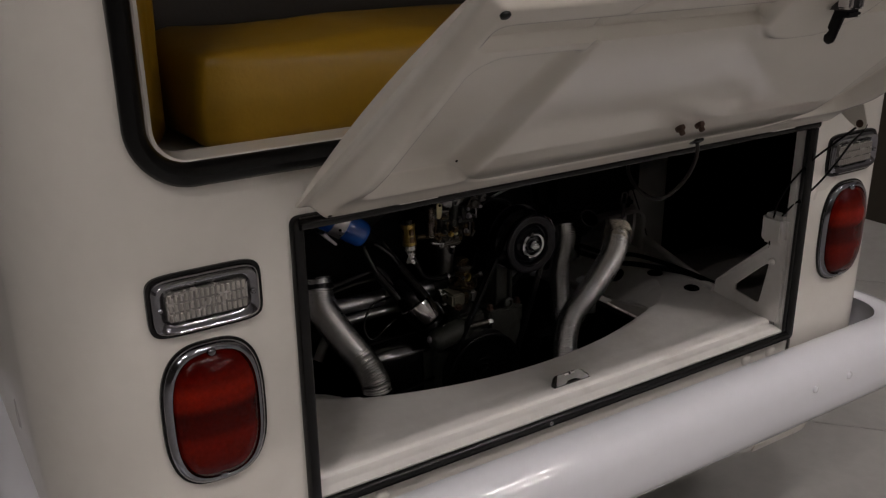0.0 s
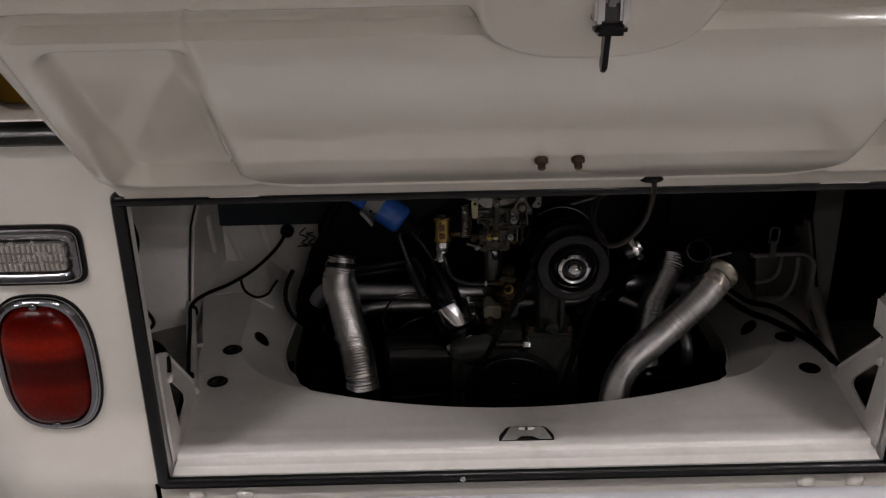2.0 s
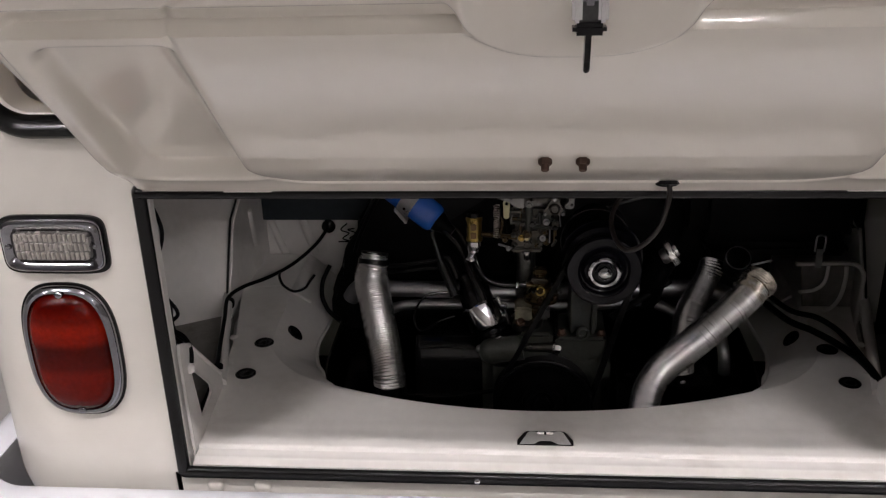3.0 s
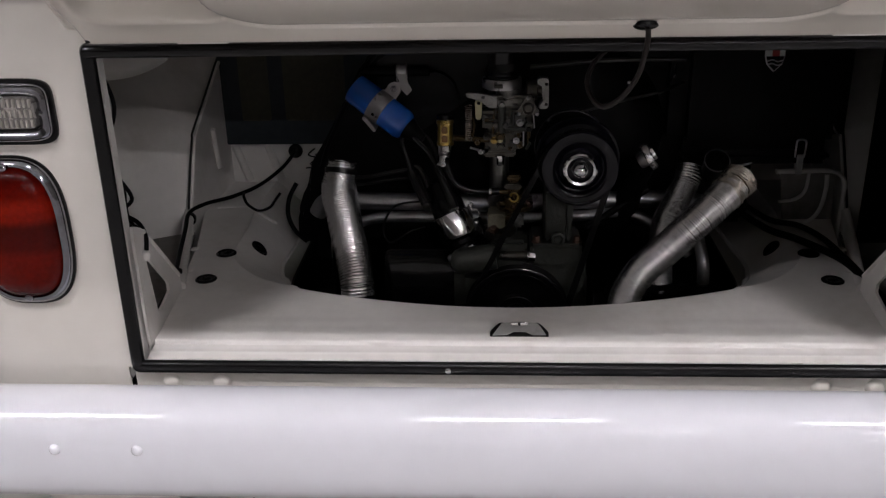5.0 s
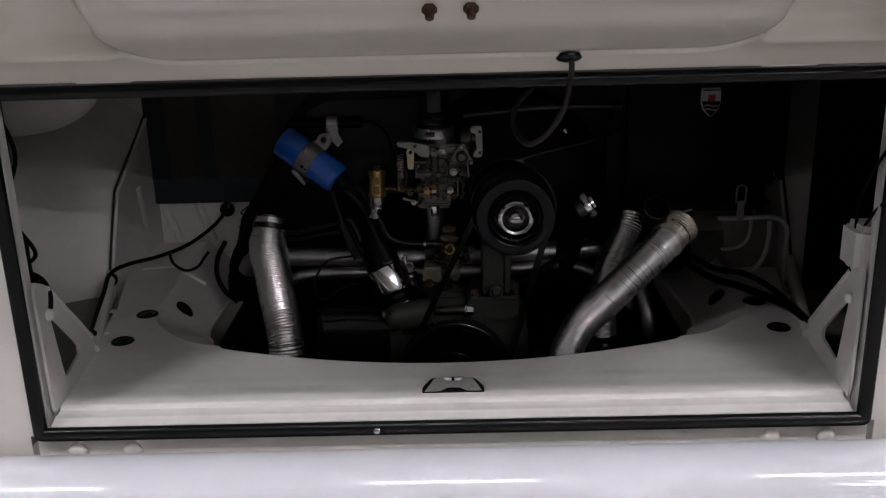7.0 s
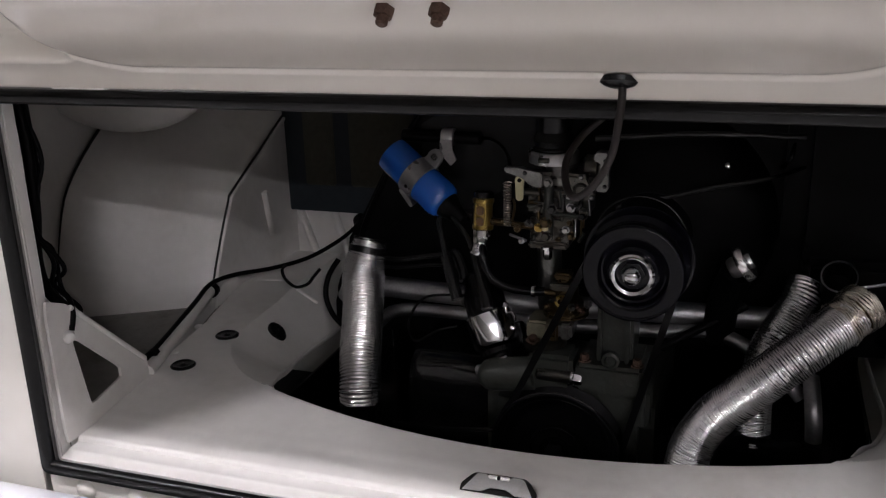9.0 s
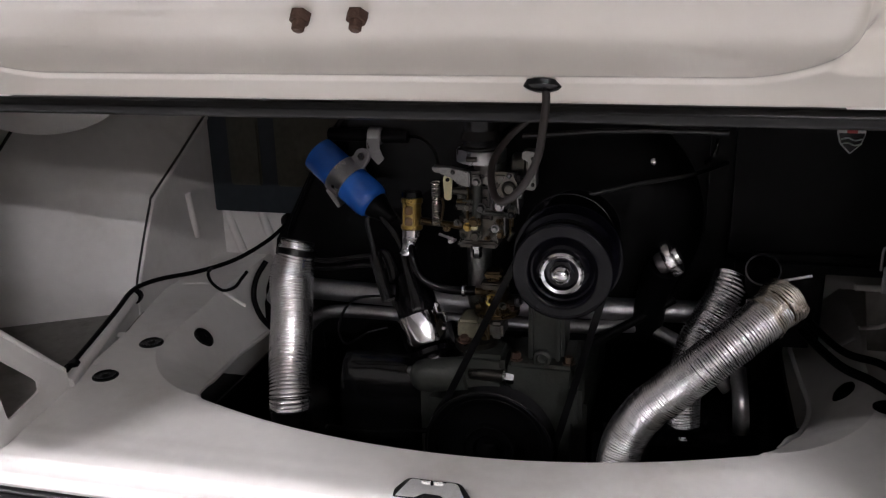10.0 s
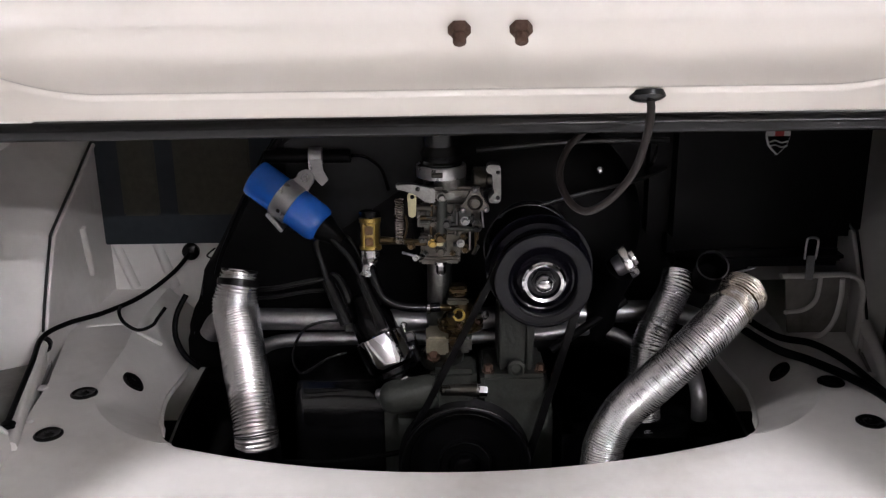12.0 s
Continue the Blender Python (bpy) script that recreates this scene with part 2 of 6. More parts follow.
def tube(pts, r, segs=10, steps=8, bm=None, radii=None, flat=1.0, smooth=True):
    """A swept round section along a smooth line; radii overrides r point by point; flat squeezes it upward."""
    bm = bm or bmesh.new()
    path = spline(pts, steps) if smooth else [Vector(p) for p in pts]
    rings, last = [], None
    for i, p in enumerate(path):
        d = (path[min(i + 1, len(path) - 1)] - path[max(i - 1, 0)]).normalized()
        if last is None:
            s = axes(d)[1]
        else:
            s = (last - d * last.dot(d)).normalized()
        last = s
        u = s.cross(d).normalized()
        rr = radii(i / (len(path) - 1)) if radii else r
        rings.append([p + s * math.cos(2 * math.pi * k / segs) * rr + u * math.sin(2 * math.pi * k / segs) * rr * flat for k in range(segs)])
    return loft(bm, rings)


def box(lo, hi, bevel=0.003, bm=None, turn=None):
    bm = bm or bmesh.new()
    lo, hi = Vector(lo), Vector(hi)
    mid, size = (lo + hi) / 2, hi - lo
    got = bmesh.ops.create_cube(bm, size=1)["verts"]
    for v in got:
        v.co = Vector((v.co.x * size.x, v.co.y * size.y, v.co.z * size.z))
    if bevel:
        edges = list({e for v in got for e in v.link_edges})
        got = list({v for f in bmesh.ops.bevel(bm, geom=edges, offset=min(bevel, min(size) * 0.4), segments=2, affect="EDGES")["faces"] for v in f.verts})
    m = Matrix.Translation(mid) @ (turn or Matrix.Identity(4))
    bmesh.ops.transform(bm, matrix=m, verts=got)
    return bm


def plate(outline, offset, bevel=0.0, bm=None):
    """A flat outline of points in space, thickened along offset."""
    bm = bm or bmesh.new()
    o = Vector(offset)
    a = [Vector(p) for p in outline]
    loft(bm, [a, [p + o for p in a]])
    if bevel:
        bmesh.ops.bevel(bm, geom=[e for e in bm.edges], offset=bevel, segments=2, affect="EDGES", clamp_overlap=True)
    return bm


def rounded(a, b, power=4.0, n=48):
    """Points of a superellipse with half sizes a, b."""
    out = []
    for k in range(n):
        t = 2 * math.pi * (k + 0.5) / n
        c, s = math.cos(t), math.sin(t)
        out.append((a * math.copysign(abs(c) ** (2 / power), c), b * math.copysign(abs(s) ** (2 / power), s)))
    return out


def rect_path(x0, x1, z0, z1, r, n=8):
    """Closed rounded rectangle in x, z."""
    out = []
    for cx, cz, a0 in ((x1 - r, z1 - r, 0), (x0 + r, z1 - r, 90), (x0 + r, z0 + r, 180), (x1 - r, z0 + r, 270)):
        for k in range(n + 1):
            a = radians(a0 + 90 * k / n)
            out.append((cx + r * math.cos(a), cz + r * math.sin(a)))
    return out


def frame_sweep(path, y_of, section, bm=None):
    """A section of (inward offset, y offset) carried round a closed x, z path."""
    bm = bm or bmesh.new()
    n = len(path)
    rings = []
    for i, (x, z) in enumerate(path):
        (xa, za), (xb, zb) = path[i - 1], path[(i + 1) % n]
        t = Vector((xb - xa, zb - za)).normalized()
        inward = Vector((-t.y, t.x))
        rings.append([Vector((x + inward.x * o, y_of(x) + y, z + inward.y * o)) for o, y in section])
    return loft(bm, rings, closed=True)


def sheet(ob, thickness, toward):
    """Gives an open skin its thickness, on the side away from the direction toward."""
    mean = sum((f.normal * f.area for f in ob.data.polygons), Vector())
    mod = ob.modifiers.new("thick", "SOLIDIFY")
    mod.thickness, mod.offset = thickness, (-1 if mean.dot(Vector(toward)) > 0 else 1)
    return ob


def bolt_head(p, d, r, h, parent, mat, name="bolt"):
    """A hexagon head with a chamfer on a washer."""
    bm = lathe(p, d, [(r * 1.35, 0), (r * 1.35, h * 0.2)], 14)
    lathe(Vector(p) + Vector(d).normalized() * h * 0.2, d, [(r, 0), (r, h * 0.65), (r * 0.8, h * 0.8)], 6, bm)
    return part(name, bm, mat, parent)


def round_bolt(p, d, r, h, parent, mat, name="bolt"):
    return part(name, lathe(p, d, [(r, 0), (r, h * 0.3), (r * 0.85, h * 0.7), (r * 0.5, h * 0.95), (0, h)], 16), mat, parent)


# ---- the room ----
RX0, RX1, RY0, RY1, RZ = -14.0, 10.0, -14.0, 6.0, 5.2
part("wall_south", box((RX0 - 0.2, RY0 - 0.2, 0), (RX1 + 0.2, RY0, RZ), 0), PLASTER, None, smooth=False)
part("wall_north", box((RX0 - 0.2, RY1, 0), (RX1 + 0.2, RY1 + 0.2, RZ), 0), PLASTER, None, smooth=False)
part("wall_west", box((RX0 - 0.2, RY0, 0), (RX0, RY1, RZ), 0), PLASTER, None, smooth=False)
part("wall_east", box((RX1, RY0, 0), (RX1 + 0.2, RY1, RZ), 0), PLASTER, None, smooth=False)
part("ceiling", box((RX0 - 0.2, RY0 - 0.2, RZ), (RX1 + 0.2, RY1 + 0.2, RZ + 0.2), 0), HOUSING, None, smooth=False)
part("wall_partition", box((3.0, 1.05, 0), (3.12, RY1, RZ), 0.004), WALL_BROWN, None, smooth=False)
floor = part("floor", box((RX0 - 0.2, RY0 - 0.2, -0.2), (RX1 + 0.2, RY1 + 0.2, -0.005), 0), GROUT, None, smooth=False)
for ob in [o for o in scene.objects if o.type == "MESH"]:
    tagged(ob, "plain pale plastered showroom " + ob.name.split("_")[0], ob.name.split("_")[0], kind="structure")
tagged(bpy.data.objects["wall_partition"], "plain dark brown painted partition wall", "wall", kind="structure")
tagged(floor, "grey tiled showroom floor with dark joints", "floor", kind="structure")


def ceiling_light(x, y):
    t = thing("ceiling_light", (x, y, RZ), "white tube light fixture fixed to the ceiling", "lamp", "ceiling lights")
    part("housing", box((x - 0.62, y - 0.07, RZ - 0.05), (x + 0.62, y + 0.07, RZ + 0.002), 0.01), HOUSING, t)
    bm = tube([(x - 0.6, y, RZ - 0.06), (x + 0.6, y, RZ - 0.06)], 0.045, 12, 1, smooth=False)
    part("diffuser", bm, GLOW, t)


for lx, ly in ((-3.0, -2.8), (0.0, -2.8), (2.7, -2.8), (5.0, -8.0), (-5.5, -4.2), (2.5, -11.6), (6.0, -11.6)):
    ceiling_light(lx, ly)

# ---- the van's body ----
van = thing("camper_van", (0, 0, 0), "cream-white camper van with its engine lid and tailgate open", "van")
HALF_FLAT, CORNER_A, CORNER_B = 0.69, 0.155, 0.20


def rear_y(x):
    """How far the rear skin has curved forward at x."""
    d = min(max(abs(x) - HALF_FLAT, 0) / CORNER_A, 1)
    return CORNER_B * (1 - math.sqrt(1 - d * d))


def plan_line():
    """Half of the skin's plan, from the middle round the corner and along the side."""
    pts = [(HALF_FLAT * k / 48, 0) for k in range(48)]
    for k in range(25):
        a = math.pi / 2 * k / 24
        pts.append((HALF_FLAT + CORNER_A * math.sin(a), CORNER_B * (1 - math.cos(a))))
    pts += [(HALF_FLAT + CORNER_A, CORNER_B + 0.25 * k) for k in range(1, 13)]
    return pts


def in_hatch(x, z):
    x0, z0, z1, r = 0.693, 1.124, 1.8, 0.05
    if abs(x) > x0 or z < z0 or z > z1:
        return False
    dx, dz = abs(x) - (x0 - r), max(z0 + r - z, z - (z1 - r))
    return not (dx > 0 and dz > 0 and dx * dx + dz * dz > r * r)


half = plan_line()
plan = [(-x, y) for x, y in reversed(half[1:])] + half
ZS = [0.33 + 0.0125 * k for k in range(127)]
bm = bmesh.new()
cols = []
for x, y in plan:
    col = []
    for z in ZS:
        tuck = max(0.0, 0.56 - z)
        low = 1 - 0.35 * tuck
        top = max(0.0, z - 1.25)
        col.append(bm.verts.new((x * low * (1 - 0.05 * top), y + 0.5 * tuck * tuck + 0.06 * top, z)))
    cols.append(col)
for i in range(len(plan) - 1):
    xm, ym = (plan[i][0] + plan[i + 1][0]) / 2, (plan[i][1] + plan[i + 1][1]) / 2
    for j in range(len(ZS) - 1):
        zm = (ZS[j] + ZS[j + 1]) / 2
        if ym < 0.2 and ((abs(xm) < 0.516 and 0.6 < zm < 1.04) or (abs(xm) < 0.528 and zm < 0.6) or in_hatch(xm, zm)):
            continue
        bm.faces.new((cols[i][j], cols[i + 1][j], cols[i + 1][j + 1], cols[i][j + 1]))
bmesh.ops.delete(bm, geom=[v for v in bm.verts if not v.link_faces], context="VERTS")
skin = part("body_panel", bm, PAINT, van, "smooth cream-white painted rear body panel")
sheet(skin, 0.003, (0, -1, 0))

part("roof", box((-0.8, 0.1, 1.895), (0.8, 3.3, 1.93), 0.01), PAINT, van)
bm = plate([(-0.70, 0.06, 1.87), (0.70, 0.06, 1.87), (0.70, -0.30, 1.98), (0.66, -0.72, 2.05), (-0.66, -0.72, 2.05), (-0.70, -0.30, 1.98)], (0, 0.005, 0.03), 0.004)
part("tailgate", bm, PAINT, van, "cream-white tailgate raised overhead")
part("front_bulkhead", box((-0.83, 3.28, 0.3), (0.83, 3.32, 1.9), 0.003), BROWN, van)

# apron below the lid opening
bm = bmesh.new()
rows = []
for z, y in ((0.602, 0.012), (0.5985, 0.004), (0.59, 0.002), (0.56, 0.003), (0.52, 0.006), (0.48, 0.016), (0.44, 0.035), (0.40, 0.07)):
    rows.append([bm.verts.new((x, y + 0.001, z)) for x in [-0.525 + 1.05 * k / 60 for k in range(61)]])
for a, b in zip(rows, rows[1:]):
    for k in range(60):
        bm.faces.new((a[k], a[k + 1], b[k + 1], b[k]))
apron = part("rear_apron", bm, PAINT, van, "cream-white apron strip below the engine opening")
sheet(apron, 0.003, (0, -1, 0))
for x in (-0.475, -0.405, 0.405, 0.475):
    round_bolt((x, 0.006, 0.581), (0, -1, 0), 0.013, 0.01, apron, PAINT)

# seals
SEAL_ROUND = [(0.0, 0.004), (0.0, -0.006), (0.003, -0.0105), (0.009, -0.012), (0.0145, -0.0112), (0.0175, -0.0085), (0.0188, -0.004), (0.0165, -0.0005), (0.012, 0.004), (0.006, 0.016)]
path = rect_path(-0.525, 0.525, 0.600, 1.048, 0.012, 4)
part("lid_seal", frame_sweep(path, lambda x: 0.0, SEAL_ROUND), RUBBER, van, "black rubber seal round the engine opening")
part("header_tube", tube([(-0.515, -0.011, 1.0385), (0.0, -0.012, 1.0395), (0.515, -0.011, 1.0385)], 0.0085, 12), RUBBER, van, "round black rubber tube along the top of the opening")
path = rect_path(-0.716, 0.716, 1.109, 1.83, 0.075, 12)
HATCH_SEAL = [(0.0, 0.006), (0.0, -0.008), (0.006, -0.016), (0.014, -0.018), (0.022, -0.014), (0.027, -0.004), (0.030, 0.012), (0.026, 0.03), (0.008, 0.02)]
part("tailgate_seal", frame_sweep(path, rear_y, HATCH_SEAL), RUBBER, van, "thick black rubber seal round the tailgate opening")
path = rect_path(-0.690, 0.690, 1.130, 1.805, 0.05, 10)
part("tailgate_frame", frame_sweep(path, rear_y, [(-0.004, 0.004), (0.004, 0.000), (0.009, 0.004), (0.010, 0.05), (-0.004, 0.05)]), PAINT, van, "cream inner frame of the tailgate opening")

# lamps on the rear


def tail_light(cx, cz):
    y0 = rear_y(abs(cx)) - 0.002
    lamp = part("tail_light", lathe((cx, y0 + 0.02, cz), (0, -1, 0), [(0.04, 0), (0.04, 0.01)], 20), BLACK_SATIN, van, "oval red tail light in a chrome bezel")

    def rings(specs, extra=0.0):
        out = []
        for off, y in specs:
            out.append([Vector((cx + px, rear_y(cx + px * 0.5) * 0.7 + y, cz + pz)) for px, pz in rounded(0.0665 - off, 0.1005 - off, 2.9, 64)])
        return out
    part("gasket", loft(bmesh.new(), rings([(-0.0022, 0.01), (-0.0022, -0.003), (0.002, -0.004), (0.004, 0.01)])), RUBBER, lamp)
    part("bezel", loft(bmesh.new(), rings([(0.0, 0.004), (0.0005, -0.005), (0.003, -0.010), (0.0065, -0.0125), (0.010, -0.012), (0.012, -0.009), (0.012, 0.004)]), closed=True), CHROME_DARK, lamp, "chrome bezel")
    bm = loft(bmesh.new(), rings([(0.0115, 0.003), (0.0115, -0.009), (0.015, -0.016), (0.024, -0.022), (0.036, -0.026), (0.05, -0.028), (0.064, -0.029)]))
    part("lens", bm, RED_LENS, lamp, "glossy red plastic lens with a glow painted into one section")
    for dz in (0.089, -0.089):
        round_bolt((cx, y0 - 0.010, cz + dz), (0, -1, 0), 0.006, 0.005, lamp, CHROME_DARK, "screw")


def reversing_light(cx, cz):
    y0 = rear_y(abs(cx)) - 0.002
    lamp = part("reversing_light", lathe((cx, y0 + 0.02, cz), (0, -1, 0), [(0.025, 0), (0.025, 0.01)], 20), BLACK_SATIN, van, "rectangular clear reversing light in a chrome bezel")

    def rings(specs):
        return [[Vector((cx + px, rear_y(cx + px * 0.5) * 0.7 + y, cz + pz)) for px, pz in rounded(0.069 - off, 0.0375 - off, 6, 64)] for off, y in specs]
    part("gasket", loft(bmesh.new(), rings([(-0.004, 0.01), (-0.004, -0.004), (0.003, -0.004), (0.004, 0.01)])), RUBBER, lamp)
    part("bezel", loft(bmesh.new(), rings([(0.0, 0.004), (0.0005, -0.006), (0.002, -0.011), (0.005, -0.014), (0.009, -0.0125), (0.0145, -0.008), (0.0165, -0.005), (0.0165, 0.004)]), closed=True), CHROME_DARK, lamp, "chrome bezel")
    bm = loft(bmesh.new(), [[Vector((cx + px * s, y0 + y, cz + pz * t)) for px, pz in rounded(0.0525, 0.0205, 9, 64)] for s, t, y in ((1, 1, 0.0), (1, 1, -0.006), (0.97, 0.94, -0.009), (0.5, 0.5, -0.0095), (0.1, 0.1, -0.0095))])
    lens = part("lens", bm, LENS_BACK, lamp, "grey reflector behind the lens")
    ribs = bmesh.new()
    for row in range(3):
        z = cz + 0.0125 - 0.0125 * row
        for k in range(15):
            x = cx - 0.0465 + 0.093 * k / 14
            lathe((x, y0 - 0.0095, z - 0.0054), (0, 0, 1), [(0.001, 0), (0.0023, 0.001), (0.0023, 0.0098), (0.001, 0.0108)], 8, ribs)
    tagged(part("lens_pattern", ribs, CLEAR_LENS, lamp), kind="stuff")
    for dx in (-0.0595, 0.0595):
        round_bolt((cx + dx, y0 - 0.007, cz), (0, -1, 0), 0.0045, 0.005, lamp, CHROME_DARK, "screw")


for side in (-1, 1):
    tail_light(side * 0.645, 0.806)
    reversing_light(side * 0.642, 0.964)

# bumper
bm = bmesh.new()
profile = [(0.075, 0.592), (0.058, 0.597), (0.035, 0.594), (0.016, 0.585), (0.005, 0.572), (0.0, 0.548), (0.0, 0.50), (0.004, 0.475), (0.014, 0.456), (0.03, 0.445), (0.05, 0.44), (0.06, 0.436)]
inner = [(o + 0.004, z - (0.004 if z > 0.52 else -0.004)) for o, z in profile[1:-1]]
section = profile + list(reversed(inner))
line = []
R = 0.15
for k in range(6):
    line.append((0.9, 0.75 - 0.1 * k, (1, 0)))
for k in range(17):
    a = math.pi / 2 * k / 16
    line.append((0.9 - R + R * math.cos(a), -0.1 + R - R * math.sin(a) + 0.06 * math.cos(a) * 0, (math.cos(a), -math.sin(a))))
full = line + [(x, -0.1, (0, -1)) for x in [0.75 - 0.05 * k for k in range(1, 30)]] + [(-x, y, (-nx, ny)) for x, y, (nx, ny) in reversed(line)]
rings = [[Vector((x - nx * o, y - ny * o, z)) for o, z in section] for x, y, (nx, ny) in full]
loft(bm, rings)
bumper = part("bumper", bm, BUMPER_WHITE, van, "glossy white painted wraparound steel bumper")
for x in (-0.604, -0.494, 0.488, 0.592):
    round_bolt((x, -0.099, 0.538), (0, -1, 0), 0.0078, 0.0055, bumper, BUMPER_WHITE)

# ---- engine lid, propped open ----
LID_W, LID_L = 0.5256, 0.456
LID_ROOT, LID_U, LID_N = Vector((0, -0.028, 1.067)), Vector((0, -0.788, 0.616)), Vector((0, -0.616, -0.788))


def on_lid(x, u, n):
    """A place on the lid: across, up from the hinge and out of its inner face; the lid narrows upward."""
    return LID_ROOT + Vector((x * (1 - 0.12 * u), 0, 0)) + LID_U * u + LID_N * n


def step(a, b, x):
    t = min(max((x - a) / (b - a), 0), 1)
    return t * t * (3 - 2 * t)


def lid_depth(x, u):
    """Relief of the lid's inner pressing."""
    wx = abs(x)
    edge = step(LID_W, LID_W - 0.005, wx) * step(LID_L, LID_L - 0.012, u)
    # proud middle panel, with a rounded outline and a fine groove round it
    n = (0.024 + 0.012 * step(0.03, 0.12, u) - 0.075 * max(u - 0.15, 0)) * step(0.0, 0.007, u)
    dx, du = wx - 0.335 + 0.07, abs(u - 0.247) - 0.203 + 0.07
    d = math.hypot(max(dx, 0), max(du, 0)) + min(max(dx, du), 0) - 0.07
    n -= 0.0022 * step(0.006, 0.0, abs(d))
    # rounded rib along the side edge
    n *= 0.10 + 0.90 * step(LID_W - 0.012, LID_W - 0.034, wx)
    # flat sunken pans either side of the middle panel
    qx, qu = abs(wx - 0.395) - 0.079 + 0.03, abs(u - 0.212) - 0.152 + 0.03
    q = math.hypot(max(qx, 0), max(qu, 0)) + min(max(qx, qu), 0) - 0.03
    flank = min(max(d / 0.024, 0), 1)
    pan = (1 - (1 - flank) ** 2) * step(0.006, -0.016, q)
    n += (0.005 - n) * pan
    # sharp step below the upper border, and the hump of the latch
    hx, hu = (x - 0.012) / (0.092 + 0.016 * step(0.345, 0.40, u)), (LID_L - 0.02 - u) / 0.0925
    hump = step(1.0, 0.86, (abs(hx) ** 3 + abs(max(hu, 0)) ** 3) ** (1 / 3))
    n -= 0.014 * step(0.380, 0.387, u) * step(0.424, 0.398, u) * step(LID_W - 0.03, LID_W - 0.06, wx) * (1 - hump)
    n += 0.008 * hump
    return max(n, 0.0012) * edge


NX, NU = 330, 150
bm = bmesh.new()
inside = [[bm.verts.new(on_lid(-LID_W + 2 * LID_W * i / NX, LID_L * j / NU, lid_depth(-LID_W + 2 * LID_W * i / NX, LID_L * j / NU))) for j in range(NU + 1)] for i in range(NX + 1)]
outside = [[bm.verts.new(on_lid(-LID_W + 2 * LID_W * i / NX, LID_L * j / NU, -0.003 - 0.011 * math.sin(math.pi * j / NU))) for j in range(NU + 1)] for i in range(NX + 1)]
for i in range(NX):
    for j in range(NU):
        bm.faces.new((inside[i][j], inside[i + 1][j], inside[i + 1][j + 1], inside[i][j + 1]))
        bm.faces.new((outside[i][j], outside[i][j + 1], outside[i + 1][j + 1], outside[i + 1][j]))
for i in range(NX):
    bm.faces.new((inside[i][0], outside[i][0], outside[i + 1][0], inside[i + 1][0]))
    bm.faces.new((inside[i][NU], inside[i + 1][NU], outside[i + 1][NU], outside[i][NU]))
for j in range(NU):
    bm.faces.new((inside[0][j], inside[0][j + 1], outside[0][j + 1], outside[0][j]))
    bm.faces.new((inside[NX][j], outside[NX][j], outside[NX][j + 1], inside[NX][j + 1]))
lid = part("engine_lid", bm, PAINT_LID, van, "cream-white pressed steel engine lid standing open")
for x in (-0.007, 0.032):
    p = on_lid(x, 0.144, lid_depth(x, 0.144) - 0.001)
    b = bmesh.new()
    lathe(p, LID_N, [(0.0072, 0), (0.0072, 0.006), (0.006, 0.0075)], 6, b)
    lathe(p + LID_N * 0.007, LID_N, [(0.0042, 0), (0.0042, 0.006), (0.003, 0.007)], 10, b)
    part("bolt", b, RUST, lid, "rusty bolt and nut")
# latch
p = Vector((0.018, -0.372, 1.305))
b = box(p + Vector((-0.0125, -0.016, -0.006)), p + Vector((0.0125, 0.022, 0.040)), 0.003)
latch = part("latch", b, DARK_STEEL, lid, "chrome lid latch with a dark hooked tongue")
for s in (-0.0095, 0.0095):
    part("latch_cheek", box(p + Vector((s - 0.0038, -0.022, -0.004)), p + Vector((s + 0.0038, -0.004, 0.034)), 0.0022), CHROME, latch)
part("latch_bridge", box(p + Vector((-0.0058, -0.020, 0.008)), p + Vector((0.0058, -0.006, 0.030)), 0.003), CHROME_DARK, latch)
part("latch_base", box(p + Vector((-0.0125, -0.0205, -0.0135)), p + Vector((0.0125, -0.002, -0.0045)), 0.003), BLACK_GLOSS, latch)
part("latch_tongue", plate([p + Vector((-0.0022, y, z)) for y, z in ((-0.012, 0.01), (0.004, 0.0), (0.013, -0.028), (0.007, -0.030), (0.016, -0.036), (0.016, -0.043), (0.010, -0.047), (0.003, -0.043), (-0.009, -0.008))], (0.0046, 0, 0), 0.001), BLACK_GLOSS, latch)
# hinge slots, grommet and side tabs
for x in (-0.36, 0.37):
    part("hinge_plate", box(Vector((x - 0.03, -0.05, 1.052)), Vector((x + 0.03, -0.02, 1.0555)), 0.001), PAINT, lid)
gp = Vector((0.134, -0.066, 1.0685))
part("grommet", lathe(gp, (0, -0.3, -0.95), [(0.0145, -0.003), (0.0142, 0.001), (0.011, 0.003), (0.006, 0.0045)], 24), RUBBER, lid, "black rubber grommet")
for x, u, rad in ((-0.345, 0.098, 0.0026), (-0.492, 0.014, 0.003)):
    part("drain_hole", lathe(on_lid(x, u, lid_depth(x, u) - 0.001), LID_N, [(rad, 0), (rad, 0.0013)], 12), BLACK_SATIN, lid)
for s, u0, flip in ((1, -0.028, 1),):
    q = on_lid(s * (LID_W - 0.04), u0, 0.0)
    out = [q + LID_U * u + LID_N * n * flip for u, n in ((0.058, 0.0), (0.075, 0.05), (0.082, 0.066), (0.093, 0.070), (0.103, 0.062), (0.122, 0.0))]
    tab = part("prop_tab", plate(out, (s * 0.003, 0, 0), 0.0008), PAINT, lid)
    part("tab_hole", lathe(q + LID_U * 0.09 + LID_N * 0.058 * flip - Vector((0.001, 0, 0)), (1, 0, 0), [(0.007, 0), (0.007, 0.005)], 12), RUST, tab)
